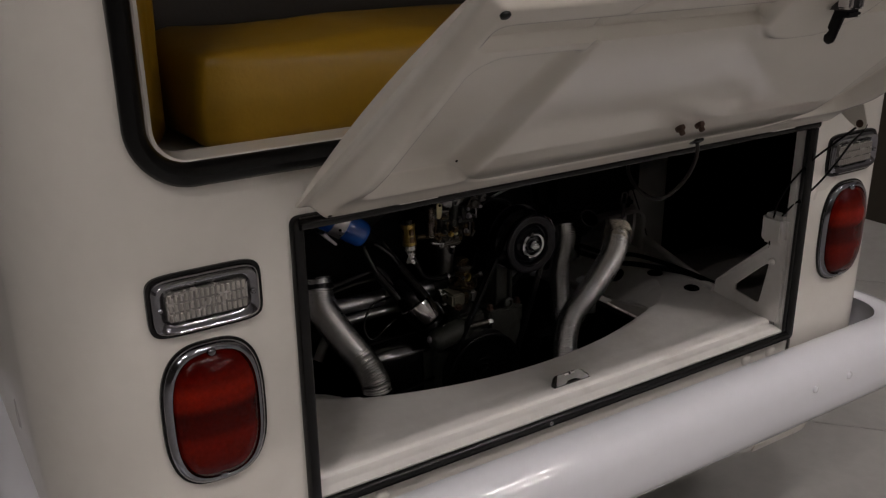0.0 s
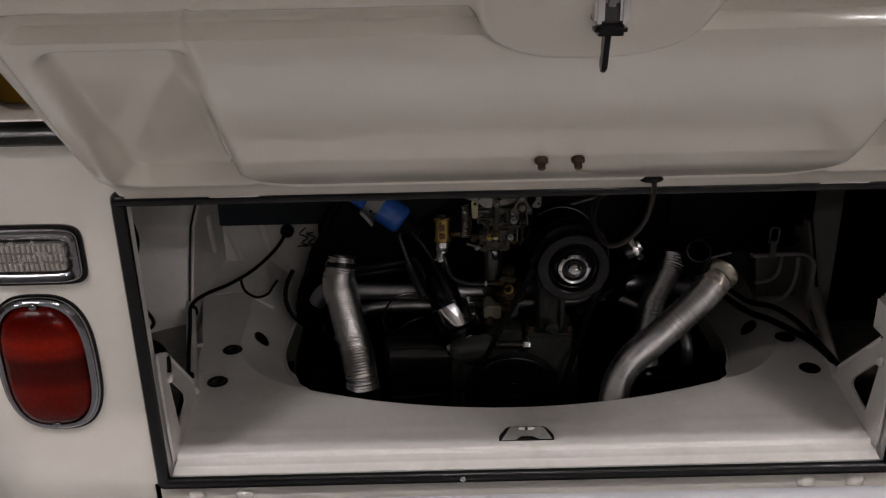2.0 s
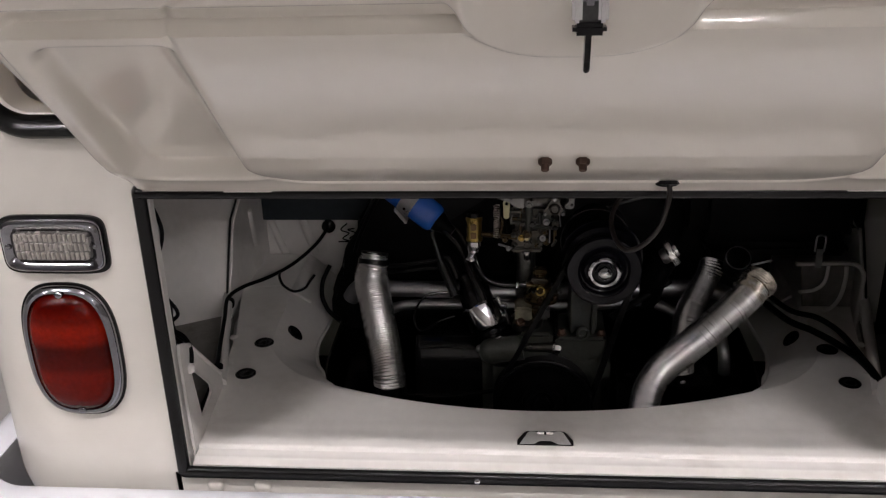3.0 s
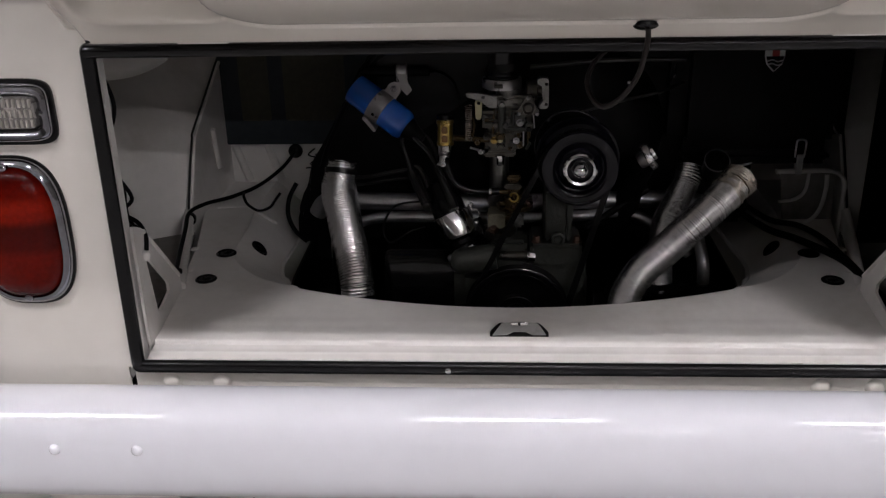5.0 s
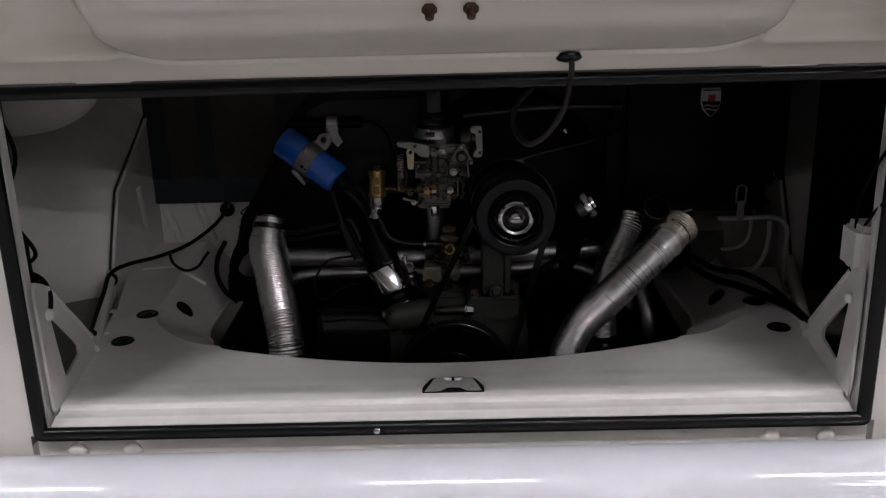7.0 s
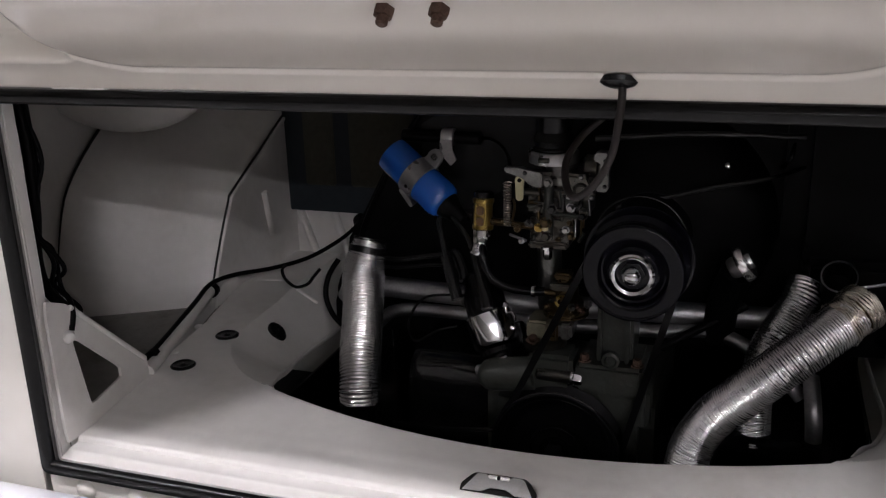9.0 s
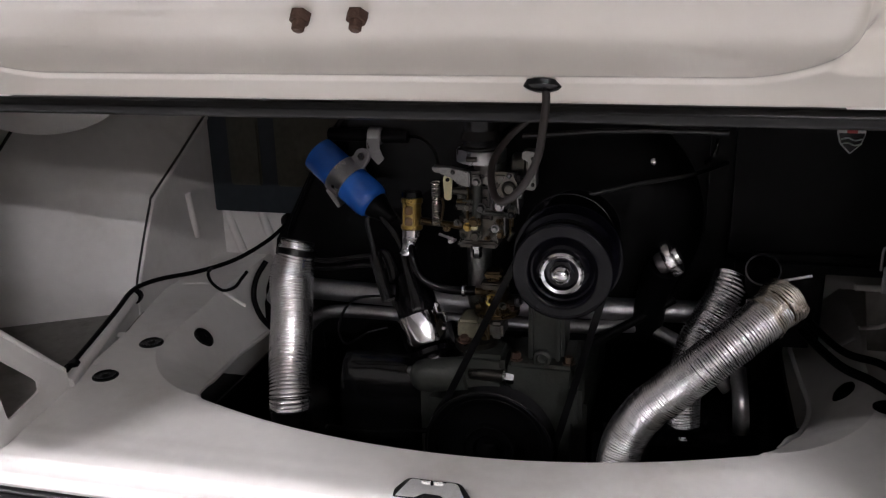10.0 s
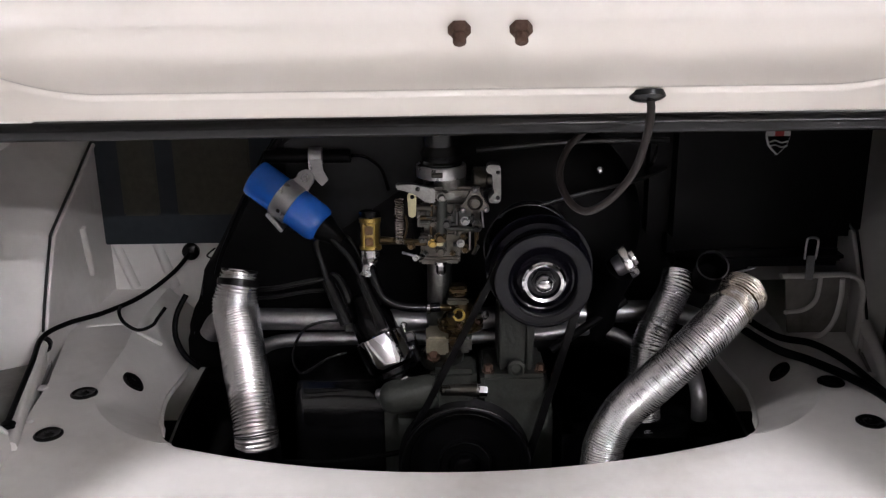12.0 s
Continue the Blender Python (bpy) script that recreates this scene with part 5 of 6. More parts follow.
part("bent_rod", tube([(-0.0655, 0.392, 0.853), (-0.0625, 0.39, 0.845), (-0.0635, 0.389, 0.834), (-0.066, 0.39, 0.823)], 0.0016, 8), BRASS_OLD, carb)
for a, b, rr, m in (((-0.0175, 0.393, 0.878), (-0.0185, 0.393, 0.80), 0.0065, ALLOY_DARK), ((-0.031, 0.396, 0.868), (-0.032, 0.396, 0.82), 0.0022, BRASS_OLD), ((0.001, 0.392, 0.862), (0.0, 0.392, 0.826), 0.0022, ALLOY_MID),
                    ((-0.098, 0.402, 0.8185), (-0.037, 0.392, 0.8155), 0.0042, BRASS_OLD), ((-0.07, 0.392, 0.8035), (-0.046, 0.388, 0.7975), 0.0018, STEEL), ((-0.052, 0.397, 0.862), (-0.03, 0.397, 0.861), 0.0045, ALLOY_MID),
                    ((-0.046, 0.398, 0.848), (-0.03, 0.397, 0.847), 0.0035, BRASS_OLD), ((0.034, 0.395, 0.858), (0.036, 0.395, 0.835), 0.0012, STEEL), ((0.018, 0.392, 0.83), (0.018, 0.392, 0.806), 0.0013, STEEL), ((-0.012, 0.39, 0.836), (0.028, 0.39, 0.834), 0.003, ALLOY_DARK)):
    part("linkage", rod(a, b, rr, 10), m, carb)
for x, z, rr, m in ((-0.0175, 0.8775, 0.0048, ALLOY), (-0.029, 0.844, 0.004, ALLOY_MID), (-0.012, 0.843, 0.005, DARK_STEEL), (-0.0205, 0.8235, 0.006, BRASS_OLD), (-0.030, 0.8165, 0.0045, BRASS), (-0.02, 0.806, 0.006, ALLOY_MID), (-0.0525, 0.7975, 0.0032, ALU_DULL), (0.012, 0.846, 0.0045, STEEL), (-0.058, 0.814, 0.004, BRASS_OLD), (-0.044, 0.822, 0.0035, DARK_STEEL), (0.006, 0.816, 0.004, STEEL)):
    bolt_head((x, 0.3885, z), (0, -1, 0), rr, 0.008, carb, m, "screw")
part("jet_tip", rod((-0.0205, 0.384, 0.8145), (-0.0205, 0.384, 0.8195), 0.0042, 10), CREAM_PLASTIC, carb)
rng = random.Random(5)
for k in range(30):
    x, z, y = rng.uniform(-0.05, 0.03), rng.uniform(0.80, 0.862), rng.uniform(0.388, 0.398)
    kind = rng.random()
    mat = rng.choice((ALLOY_MID, ALLOY_DARK, ALLOY_DARK, BRASS_OLD, BLACK_GLOSS, DARK_STEEL))
    if kind < 0.35:
        bolt_head((x, y + 0.004, z), (rng.uniform(-0.4, 0.4), -1, rng.uniform(-0.3, 0.3)), rng.uniform(0.0025, 0.0045), rng.uniform(0.005, 0.010), carb, mat, "screw")
    elif kind < 0.75:
        a = rng.choice((0, 0, 1.57, 1.57, rng.uniform(0, 3)))
        h = rng.uniform(0.006, 0.015)
        part("fitting", rod((x - math.cos(a) * h, y, z - math.sin(a) * h), (x + math.cos(a) * h, y, z + math.sin(a) * h), rng.uniform(0.0012, 0.0032), 10), mat, carb)
    else:
        w, h = rng.uniform(0.004, 0.009), rng.uniform(0.003, 0.009)
        part("fitting", box((x - w, y, z - h), (x + w, y + 0.014, z + h), 0.002), mat, carb)

# ---- fuel parts ----
filt = thing("fuel_filter", (-0.111, 0.40, 0.80), "small gold fuel filter with a glass window", "fuel filter")
part("filter_body", lathe((-0.112, 0.408, 0.803), (0, 0.15, 1), [(0.0125, 0), (0.0145, 0.001), (0.0145, 0.006), (0.013, 0.0065), (0.013, 0.036), (0.0145, 0.0365), (0.0145, 0.042), (0.0125, 0.043)], 24), BRASS, filt)
part("filter_cap", lathe((-0.112, 0.4145, 0.846), (0, 0.15, 1), [(0.0135, 0), (0.0135, 0.007), (0.011, 0.009)], 24), BLACK_GLOSS, filt)
for z0, z1 in ((0.8105, 0.8225), (0.8255, 0.8375)):
    part("window", box((-0.1175, 0.3945 + (z0 - 0.81) * 0.15, z0), (-0.1075, 0.402, z1), 0.0015), AMBER, filt, "amber glass window")
for x in (-0.1195, -0.1055):
    part("filter_bar", rod((x, 0.3965, 0.809), (x, 0.401, 0.839), 0.0013, 8), BRASS, filt)
part("hose_clamp", lathe((-0.112, 0.407, 0.803), (0, -0.15, -1), [(0.0135, 0), (0.0135, 0.008), (0.0115, 0.009)], 20), CHROME, filt, "shiny hose clamp")
tail = tube([(-0.112, 0.405, 0.796), (-0.1135, 0.4015, 0.787), (-0.115, 0.398, 0.778), (-0.117, 0.395, 0.77)], 0.0098, 20, 8)
for v in tail.verts:
    v.co += Vector([noise.noise(v.co * 150 + Vector((k * 9, 1, 0))) for k in range(3)]) * 0.0024
part("foil_sleeve", tail, CHROME, filt, "crumpled foil sleeve")
part("outlet", rod((-0.10, 0.408, 0.815), (-0.07, 0.402, 0.816), 0.005, 12), BRASS_OLD, filt)
part("fuel_hose", tube([(-0.112, 0.398, 0.785), (-0.106, 0.39, 0.765), (-0.095, 0.388, 0.742), (-0.07, 0.388, 0.73), (-0.04, 0.39, 0.727), (-0.022, 0.392, 0.727)], 0.0065, 12), BLACK_GLOSS, filt, "black fuel hose")
part("hose_clamp", rod((-0.040, 0.39, 0.727), (-0.034, 0.39, 0.727), 0.0085, 14), CHROME, filt)

fp = thing("fuel_pump", (-0.012, 0.39, 0.645), "brown-gold fuel pump with a cream base block", "fuel pump")
px_, py_ = 0.005, 0.402
part("pump_body", lathe((px_, py_, 0.694), (0, 0, 1), [(0.027, 0), (0.031, 0.0015), (0.031, 0.004), (0.0285, 0.0045), (0.0285, 0.006), (0.031, 0.0065), (0.031, 0.0095), (0.026, 0.012), (0.022, 0.022), (0.0165, 0.027), (0.0165, 0.038), (0.012, 0.04)], 30), BRASS_OLD, fp, "tarnished gold pump body")
for k in range(6):
    a = k * math.pi / 3 + 0.5
    bolt_head((px_ + 0.026 * math.cos(a), py_ + 0.026 * math.sin(a), 0.7035), (0, 0, 1), 0.0042, 0.006, fp, RUST, "screw")
part("top_plate", box((px_ - 0.018, 0.380, 0.733), (px_ + 0.011, 0.416, 0.7425), 0.0025), ALLOY_MID, fp)
part("top_cap", box((px_ - 0.014, 0.386, 0.746), (px_ + 0.009, 0.410, 0.756), 0.003), BRASS_OLD, fp, "brown-gold pump cap")
part("cap_neck", rod((px_ - 0.003, 0.398, 0.722), (px_ - 0.003, 0.398, 0.747), 0.0115, 16), BRASS_OLD, fp)
part("inlet_ring", lathe((0.002, 0.386, 0.719), (0.1, -1, 0.2), [(0.003, 0.0), (0.0055, 0.001), (0.006, 0.008), (0.0085, 0.009), (0.0085, 0.002), (0.008, 0)], 18), BRASS, fp, "gold threaded ring")
part("outlet", rod((-0.036, 0.391, 0.727), (-0.004, 0.396, 0.724), 0.005, 12), BRASS_OLD, fp)
part("side_nipple", rod((0.02, 0.392, 0.712), (0.036, 0.384, 0.718), 0.004, 10), ALLOY_MID, fp)
bolt_head((0.036, 0.384, 0.718), (0.8, -0.4, 0.3), 0.005, 0.006, fp, STEEL, "cap_nut")
part("base_block", box((-0.041, 0.364, 0.668), (-0.0115, 0.41, 0.6945), 0.0035), STONE_CREAM, fp, "cream base block")
part("base_web", box((-0.012, 0.368, 0.664), (0.001, 0.41, 0.692), 0.003), BRASS_OLD, fp, "oil-stained yellow web")
part("base_cheek", box((0.0015, 0.366, 0.670), (0.0195, 0.41, 0.693), 0.004), ALLOY, fp, "grey cast cheek")
part("base_plate", lathe((-0.021, 0.388, 0.643), (0, 0, 1), [(0.016, 0), (0.026, 0.004), (0.03, 0.012), (0.03, 0.020), (0.022, 0.026)], 26), ALLOY_MID, fp, "oily rounded foot")
bolt_head((-0.031, 0.362, 0.668), (0, -0.4, 1), 0.0065, 0.007, fp, RUST, "nut")
rng = random.Random(8)
for k in range(7):
    a, z = rng.uniform(3.6, 5.9), rng.uniform(0.704, 0.722)
    q = Vector((px_ + 0.024 * math.cos(a), py_ + 0.026 * math.sin(a), z))
    bolt_head(q, (math.cos(a), math.sin(a), rng.uniform(-0.2, 0.3)), rng.uniform(0.0025, 0.004), rng.uniform(0.005, 0.009), fp, rng.choice((BRASS_OLD, RUST, DARK_STEEL)), "fitting")

# ---- air cleaner with a shield badge ----
ac = thing("air_cleaner", (0.40, 0.56, 0.76), "black air cleaner canister with a small shield badge", "air cleaner")
part("canister", box((0.27, 0.463, 0.765), (0.572, 0.70, 1.03), 0.03), BLACK_SATIN, ac)
part("canister_base", box((0.30, 0.475, 0.745), (0.55, 0.69, 0.77), 0.01), BLACK_SATIN, ac)
sh = [(-0.020, 0.026), (0.020, 0.026), (0.021, 0.0), (0.016, -0.014), (0.0, -0.028), (-0.016, -0.014), (-0.021, 0.0)]
bx, bz = 0.431, 0.935
sh = [(x * 0.76, z * 0.88) for x, z in sh]
badge = part("badge", plate([(bx + x, 0.464, bz + z) for x, z in sh], (0, -0.006, 0), 0.001), BADGE_SILVER, ac, "small chrome-edged shield badge")
part("badge_field", plate([(bx + x * 0.9, 0.459, bz + z * 0.9) for x, z in sh], (0, -0.0022, 0)), BLACK_GLOSS, badge)
part("badge_patch", box((bx - 0.0145, 0.4555, bz + 0.002), (bx + 0.0145, 0.4575, bz + 0.019), 0.0005), BADGE_SILVER, badge)
part("badge_patch", box((bx - 0.006, 0.4545, bz + 0.002), (bx + 0.006, 0.456, bz + 0.013), 0.0005), RED_PAINT, badge)
for z in (-0.006, -0.012):
    part("badge_bar", tube([(bx - 0.012, 0.4565, bz + z), (bx - 0.004, 0.4565, bz + z + 0.002), (bx + 0.004, 0.4565, bz + z - 0.001), (bx + 0.012, 0.4565, bz + z + 0.001)], 0.001, 6), BADGE_SILVER, badge)
clip = part("clip", tube([(0.482, 0.455, 0.765), (0.4815, 0.452, 0.789), (0.484, 0.452, 0.796), (0.494, 0.452, 0.796), (0.4975, 0.452, 0.789), (0.497, 0.455, 0.765)], 0.0018, 8), STEEL, ac, "steel wire clip")
part("clip_strap", plate([(0.485, 0.452, 0.735), (0.496, 0.452, 0.735), (0.496, 0.452, 0.770), (0.485, 0.452, 0.770)], (0, 0.004, 0), 0.001), STEEL, ac)

br = thing("tray_bracket", (0.53, 0.49, 0.63), "cream bent steel bracket beside the air cleaner", "bracket")
for pts, r in (([(0.458, 0.470, 0.735), (0.505, 0.472, 0.735), (0.555, 0.474, 0.734), (0.577, 0.476, 0.718), (0.581, 0.480, 0.68), (0.580, 0.486, 0.60)], 0.0065),
               ([(0.468, 0.468, 0.681), (0.495, 0.47, 0.684), (0.512, 0.472, 0.699), (0.516, 0.474, 0.733)], 0.0045),
               ([(0.547, 0.474, 0.728), (0.549, 0.476, 0.70), (0.544, 0.478, 0.664), (0.530, 0.480, 0.642), (0.505, 0.482, 0.633)], 0.004)):
    part("bent_strap", tube(pts, r, 10, 6, flat=0.6), PAINT_BAY, br)

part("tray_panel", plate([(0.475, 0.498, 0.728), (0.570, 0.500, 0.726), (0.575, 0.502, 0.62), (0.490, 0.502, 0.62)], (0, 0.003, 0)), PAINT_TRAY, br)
t = thing("loose_wire", (0.552, 0.47, 0.83), "thin pale wire hanging beside the air cleaner", "wire")
part("strand", tube([(0.556, 0.50, 0.845), (0.551, 0.495, 0.832), (0.550, 0.492, 0.815), (0.556, 0.492, 0.802), (0.566, 0.495, 0.791)], 0.0016, 8), STEEL, t)

for k, x in enumerate((-0.405, -0.39)):
    t = thing("loose_wire", (x, 0.757, 0.68), "thin black loose wire end on the firewall", "wire", "loose wires")
    part("strand", tube([(x, 0.757, 0.70 - 0.012 * k), (x - 0.012, 0.745, 0.69), (x + 0.006, 0.74, 0.684), (x - 0.008, 0.74, 0.672), (x + 0.004, 0.745, 0.664), (x - 0.02, 0.75, 0.66)], 0.0015, 6), BLACK_SATIN, t)

# ---- lid striker on the shelf ----
stk = thing("lid_striker", (0.01, 0.043, 0.628), "bow-tie shaped dull metal lid striker on the shelf", "striker")
o = [(-0.0375, 0.0), (-0.0245, 0.0265), (-0.0225, 0.028), (-0.0145, 0.028), (-0.0105, 0.0245), (0.0105, 0.0245), (0.0145, 0.028), (0.0225, 0.028), (0.0265, 0.0255), (0.0375, 0.001), (0.0185, 0.001), (0.0085, 0.009), (-0.0075, 0.009), (-0.0165, 0.001)]
pad = [(-0.0405, 0.0), (-0.0405, 0.012), (-0.031, 0.0275), (-0.026, 0.0315), (0.026, 0.0315), (0.031, 0.0275), (0.0405, 0.012), (0.0405, 0.0)]
part("striker_pad", plate([(0.005 + x, 0.0495 + 0.56 * y, 0.6295 + 0.43 * y) for x, y in pad], (0, 0.004, -0.005), 0.001), RUBBER, stk, "black rubber pad")
part("striker_plate", plate([(0.005 + x, 0.048 + 0.56 * y, 0.6325 + 0.43 * y) for x, y in o], (0, 0.001, -0.0014), 0.0005), ZINC, stk)
part("striker_hook", box((-0.0065, 0.0585, 0.6420), (0.0165, 0.0625, 0.6465), 0.001), ALU, stk, "bright hook")
part("striker_slot", box((0.0033, 0.0575, 0.6425), (0.0067, 0.0595, 0.6460), 0.0004), BLACK_SATIN, stk)
part("seal_screw", lathe((-0.091, -0.0105, 0.609), (0, -1, 0.2), [(0.004, 0), (0.004, 0.002), (0.002, 0.003)], 12), CHROME, van)

# ---- cables in the bay ----


def cable(pts, r, mat, label, group="bay cables", steps=8):
    t = thing("cable", pts[0], label, "cable", group)
    part("sheath", tube(pts, r, 10, steps), mat, t)
    return t


cable([(0.135, -0.066, 1.070), (0.137, -0.070, 1.060), (0.135, -0.070, 1.040), (0.129, -0.062, 1.012), (0.115, -0.050, 0.987), (0.098, -0.035, 0.972), (0.086, -0.015, 0.976), (0.081, 0.010, 0.992), (0.090, 0.032, 1.009), (0.104, 0.040, 1.022), (0.118, 0.045, 1.034)], 0.0031, BROWN_CABLE, "brown sheathed cable hanging in a loop from the lid", steps=10)
c = cable([(-0.442, 0.738, 0.700), (-0.46, 0.69, 0.68), (-0.495, 0.63, 0.662), (-0.53, 0.56, 0.662), (-0.565, 0.50, 0.668), (-0.580, 0.45, 0.668), (-0.566, 0.38, 0.662), (-0.548, 0.29, 0.654), (-0.532, 0.215, 0.65), (-0.532, 0.16, 0.634), (-0.53, 0.08, 0.628)], 0.0037, BLACK_SATIN, "black cable clipped along the shelf edge", steps=10)
part("firewall_grommet", lathe((-0.442, 0.742, 0.7), (0, -1, 0), [(0.015, 0), (0.0145, 0.006), (0.009, 0.010)], 20), RUBBER, c)
part("branch_wire", tube([(-0.512, 0.575, 0.664), (-0.506, 0.55, 0.664), (-0.498, 0.545, 0.650), (-0.477, 0.54, 0.640), (-0.455, 0.54, 0.647), (-0.446, 0.545, 0.658), (-0.435, 0.55, 0.672)], 0.0027, 8), BLACK_SATIN, c)
for p, q in (((-0.583, 0.462, 0.655), (-0.579, 0.447, 0.655)), ((-0.534, 0.232, 0.645), (-0.530, 0.216, 0.645))):
    part("cable_clip", rod(p, q, 0.0105, 14), BLACK_SATIN, c)
cable([(-0.535, 0.055, 1.04), (-0.533, 0.06, 0.98), (-0.536, 0.06, 0.90), (-0.545, 0.06, 0.84), (-0.54, 0.062, 0.80), (-0.525, 0.07, 0.775), (-0.518, 0.06, 0.755)], 0.0065, BLACK_SATIN, "black taped wiring hanging down beside the opening")
for dx, dy, dz in ((0.0, 0.0, 0.0), (-0.006, 0.008, 0.012), (0.005, 0.010, -0.01)):
    cable([(-0.538 + dx, 0.058 + dy, 1.02), (-0.531 - dx, 0.062 + dy, 0.94 + dz), (-0.541 + dx, 0.058 - dy * 0.4, 0.88), (-0.528 + dx, 0.066 + dy, 0.835 + dz), (-0.540 - dx, 0.070 + dy, 0.80), (-0.522 + dx, 0.075 + dy, 0.772 + dz * 0.3), (-0.514, 0.052, 0.764)], 0.0028, BLACK_SATIN, "thin black wire bundled beside the opening")
cable([(-0.545, 0.05, 0.86), (-0.556, 0.065, 0.825), (-0.540, 0.070, 0.805), (-0.516, 0.066, 0.793), (-0.5045, 0.058, 0.776), (-0.503, 0.050, 0.758)], 0.0032, BLACK_SATIN, "twisted dark wire tied to a pin on the bracket")
cable([(0.500, -0.115, 1.062), (0.495, -0.102, 1.05), (0.505, -0.055, 1.009), (0.513, -0.014, 0.972), (0.506, 0.02, 0.925), (0.503, 0.045, 0.875), (0.506, 0.055, 0.83), (0.515, 0.075, 0.81)], 0.002, BLACK_SATIN, "thin black cable running from the open lid into the bay")
cable([(0.504, -0.115, 1.056), (0.509, -0.105, 1.04), (0.531, -0.072, 1.01), (0.538, -0.04, 0.961), (0.525, -0.014, 0.915), (0.511, 0.025, 0.865), (0.505, 0.05, 0.82), (0.505, 0.055, 0.79), (0.512, 0.06, 0.765)], 0.002, BLACK_SATIN, "thin black cable running from the open lid into the bay")
cable([(0.40, 0.55, 0.67), (0.445, 0.45, 0.656), (0.488, 0.415, 0.656), (0.513, 0.37, 0.652), (0.52, 0.30, 0.652), (0.527, 0.22, 0.648), (0.54, 0.12, 0.63)], 0.005, BLACK_SATIN, "black cable lying over the side shelf")
cable([(0.40, 0.54, 0.65), (0.44, 0.43, 0.645), (0.475, 0.39, 0.643), (0.505, 0.33, 0.645), (0.520, 0.26, 0.650), (0.530, 0.18, 0.644), (0.545, 0.1, 0.63)], 0.006, BLACK_SATIN, "black cable lying over the side shelf")
cable([(-0.405, 0.56, 0.688), (-0.418, 0.545, 0.662), (-0.420, 0.535, 0.632), (-0.408, 0.53, 0.603), (-0.385, 0.525, 0.583)], 0.0045, BLACK_SATIN, "black cable curling down beside the shelf")
jb = thing("relay_box", (0.52, 0.06, 0.79), "cream relay box on the door jamb of the bay", "relay box")
part("box_body", box((0.496, 0.022, 0.788), (0.534, 0.076, 0.848), 0.008), PAINT_BAY, jb)

# ---- cushions above the engine ----


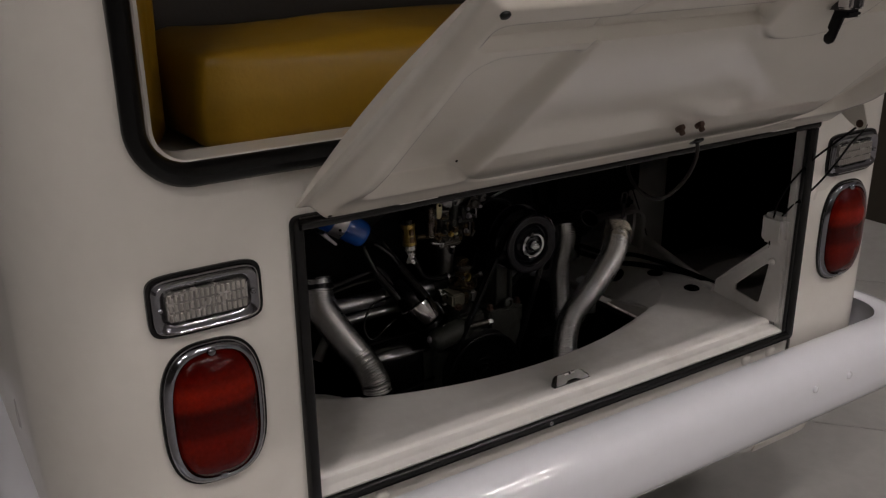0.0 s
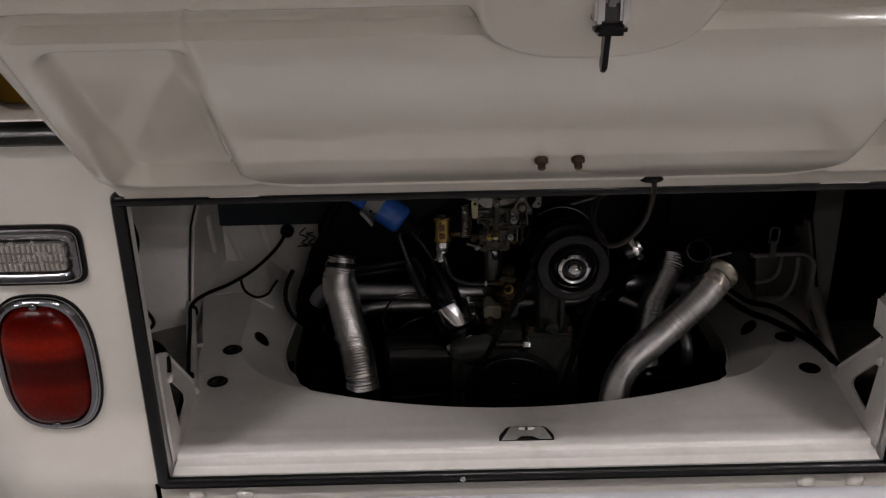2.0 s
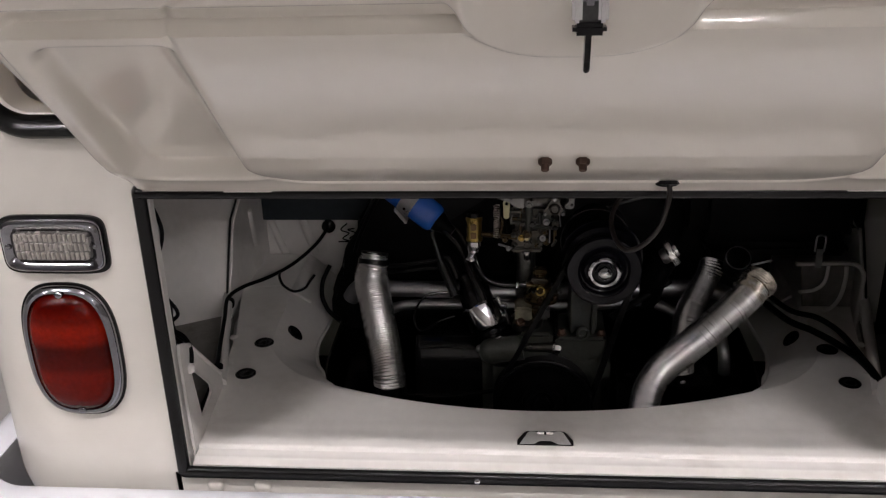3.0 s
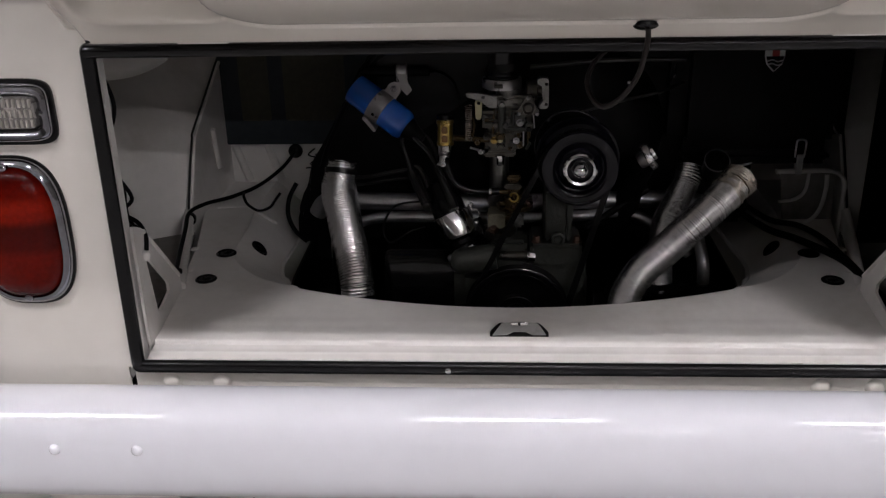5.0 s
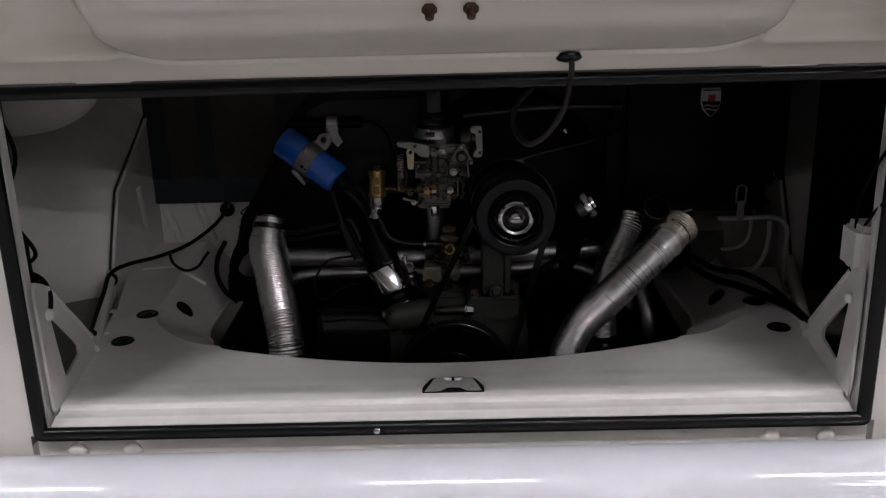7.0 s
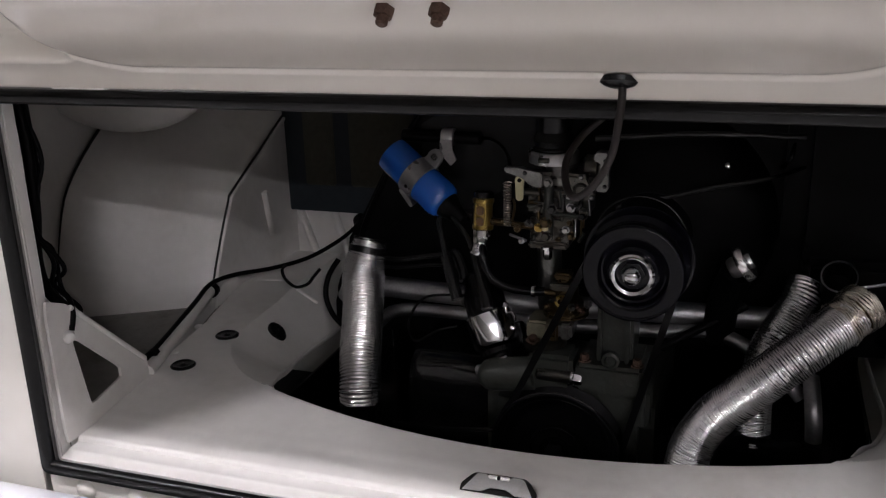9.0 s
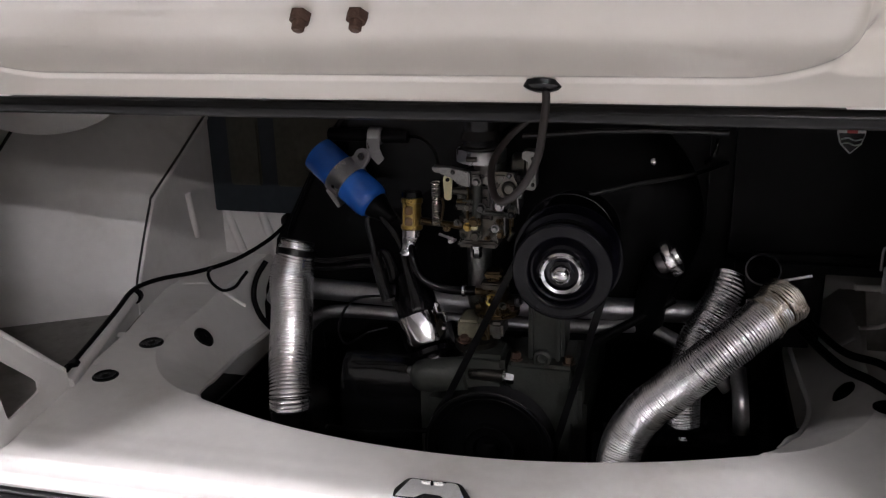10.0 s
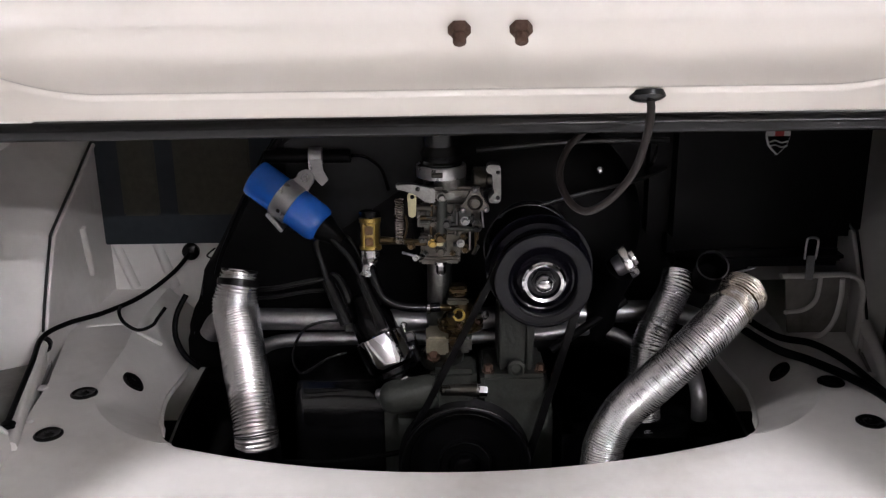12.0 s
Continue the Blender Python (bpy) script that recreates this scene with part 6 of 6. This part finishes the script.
def cushion(name, lo, hi, puff, mat, label, category, seed):
    """A soft box: superellipse section with pinched edges, seams and slight dents."""
    bm = bmesh.new()
    bmesh.ops.create_cube(bm, size=2)
    bmesh.ops.subdivide_edges(bm, edges=bm.edges, cuts=25, use_grid_fill=True)
    mid = (Vector(lo) + Vector(hi)) / 2
    half_size = (Vector(hi) - Vector(lo)) / 2
    soft = min(0.024, min(half_size) * 0.6)
    for v in bm.verts:
        c = v.co.copy()
        m = [abs(a) for a in c]
        top = max(range(3), key=lambda k: m[k])
        others = [k for k in range(3) if k != top]
        fall = (1 - c[others[0]] ** 2) * (1 - c[others[1]] ** 2)
        q = Vector([c[k] * half_size[k] for k in range(3)])
        core = Vector([max(min(q[k], half_size[k] - soft), soft - half_size[k]) for k in range(3)])
        away = q - core
        if away.length > 1e-6:
            q = core + away.normalized() * min(away.length, soft)
        nrm = Vector((0, 0, 0))
        nrm[top] = math.copysign(1, c[top])
        q += nrm * puff * fall
        q += nrm * 0.006 * noise.noise(q * 7 + Vector((seed, 0, 0)))
        q.z = max(q.z, -half_size.z)
        v.co = mid + q
    t = thing(name, (mid.x, mid.y, lo[2]), label, category)
    part("cover", bm, mat, t)
    x0, x1, y0, z0, z1 = lo[0], hi[0], lo[1], lo[2], hi[2]
    for z in (z0 + 0.014, z1 - 0.012):
        part("piping", tube([(x0 + 0.022, y0 + 0.014, z), ((x0 + x1) / 2, y0 + 0.004, z), (x1 - 0.022, y0 + 0.014, z)], 0.003, 8), mat, t)
    return t


cushion("seat_cushion", (-0.578, 0.125, 1.106), (0.578, 0.43, 1.245), 0.018, VINYL, "mustard yellow vinyl seat cushion lying on the cargo deck", "cushion", 1)
cushion("side_cushion", (-0.760, 0.215, 1.106), (-0.606, 0.44, 1.70), 0.016, VINYL, "mustard yellow vinyl side cushion standing by the window", "cushion", 2)
cushion("side_cushion", (0.606, 0.215, 1.106), (0.760, 0.44, 1.70), 0.016, VINYL, "mustard yellow vinyl side cushion standing by the window", "cushion", 3)
cushion("backrest", (-0.6, 0.45, 1.106), (0.6, 0.59, 1.62), 0.014, BROWN, "dark brown upholstered backrest behind the cushion", "backrest", 4)

# ---- floor tiles, laid diagonally ----
SIZE, GAP = 1.20, 0.005
tile_mesh = bpy.data.meshes.new("tile")
bm = box((-SIZE / 2 + GAP / 2, -SIZE / 2 + GAP / 2, -0.012), (SIZE / 2 - GAP / 2, SIZE / 2 - GAP / 2, 0.0), 0.0015)
bm.to_mesh(tile_mesh)
bm.free()
tile_mesh.materials.append(TILE)
turn = Matrix.Rotation(radians(-48), 4, "Z")
far = bmesh.new()
for i in range(-20, 21):
    for j in range(-20, 21):
        c = turn @ Vector((0.55 + i * SIZE, 0.54 + j * SIZE, 0))
        if not (RX0 - 0.6 < c.x < RX1 + 0.6 and RY0 - 0.6 < c.y < RY1 + 0.6):
            continue
        if -2.5 < c.x < 3.5 and -2.5 < c.y < 3.5:
            ob = new("tile", tile_mesh)
            ob.parent = floor
            ob.matrix_basis = Matrix.Translation(c - floor.location) @ turn
        else:
            vs = [far.verts.new(c + turn @ Vector((sx * (SIZE - GAP) / 2, sy * (SIZE - GAP) / 2, z))) for z in (0, -0.012) for sx, sy in ((-1, -1), (1, -1), (1, 1), (-1, 1))]
            far.faces.new(vs[:4])
            for k in range(4):
                far.faces.new((vs[k], vs[k + 4], vs[(k + 1) % 4 + 4], vs[(k + 1) % 4]))
tagged(part("far_tiles", far, TILE, floor, smooth=False), kind="stuff")
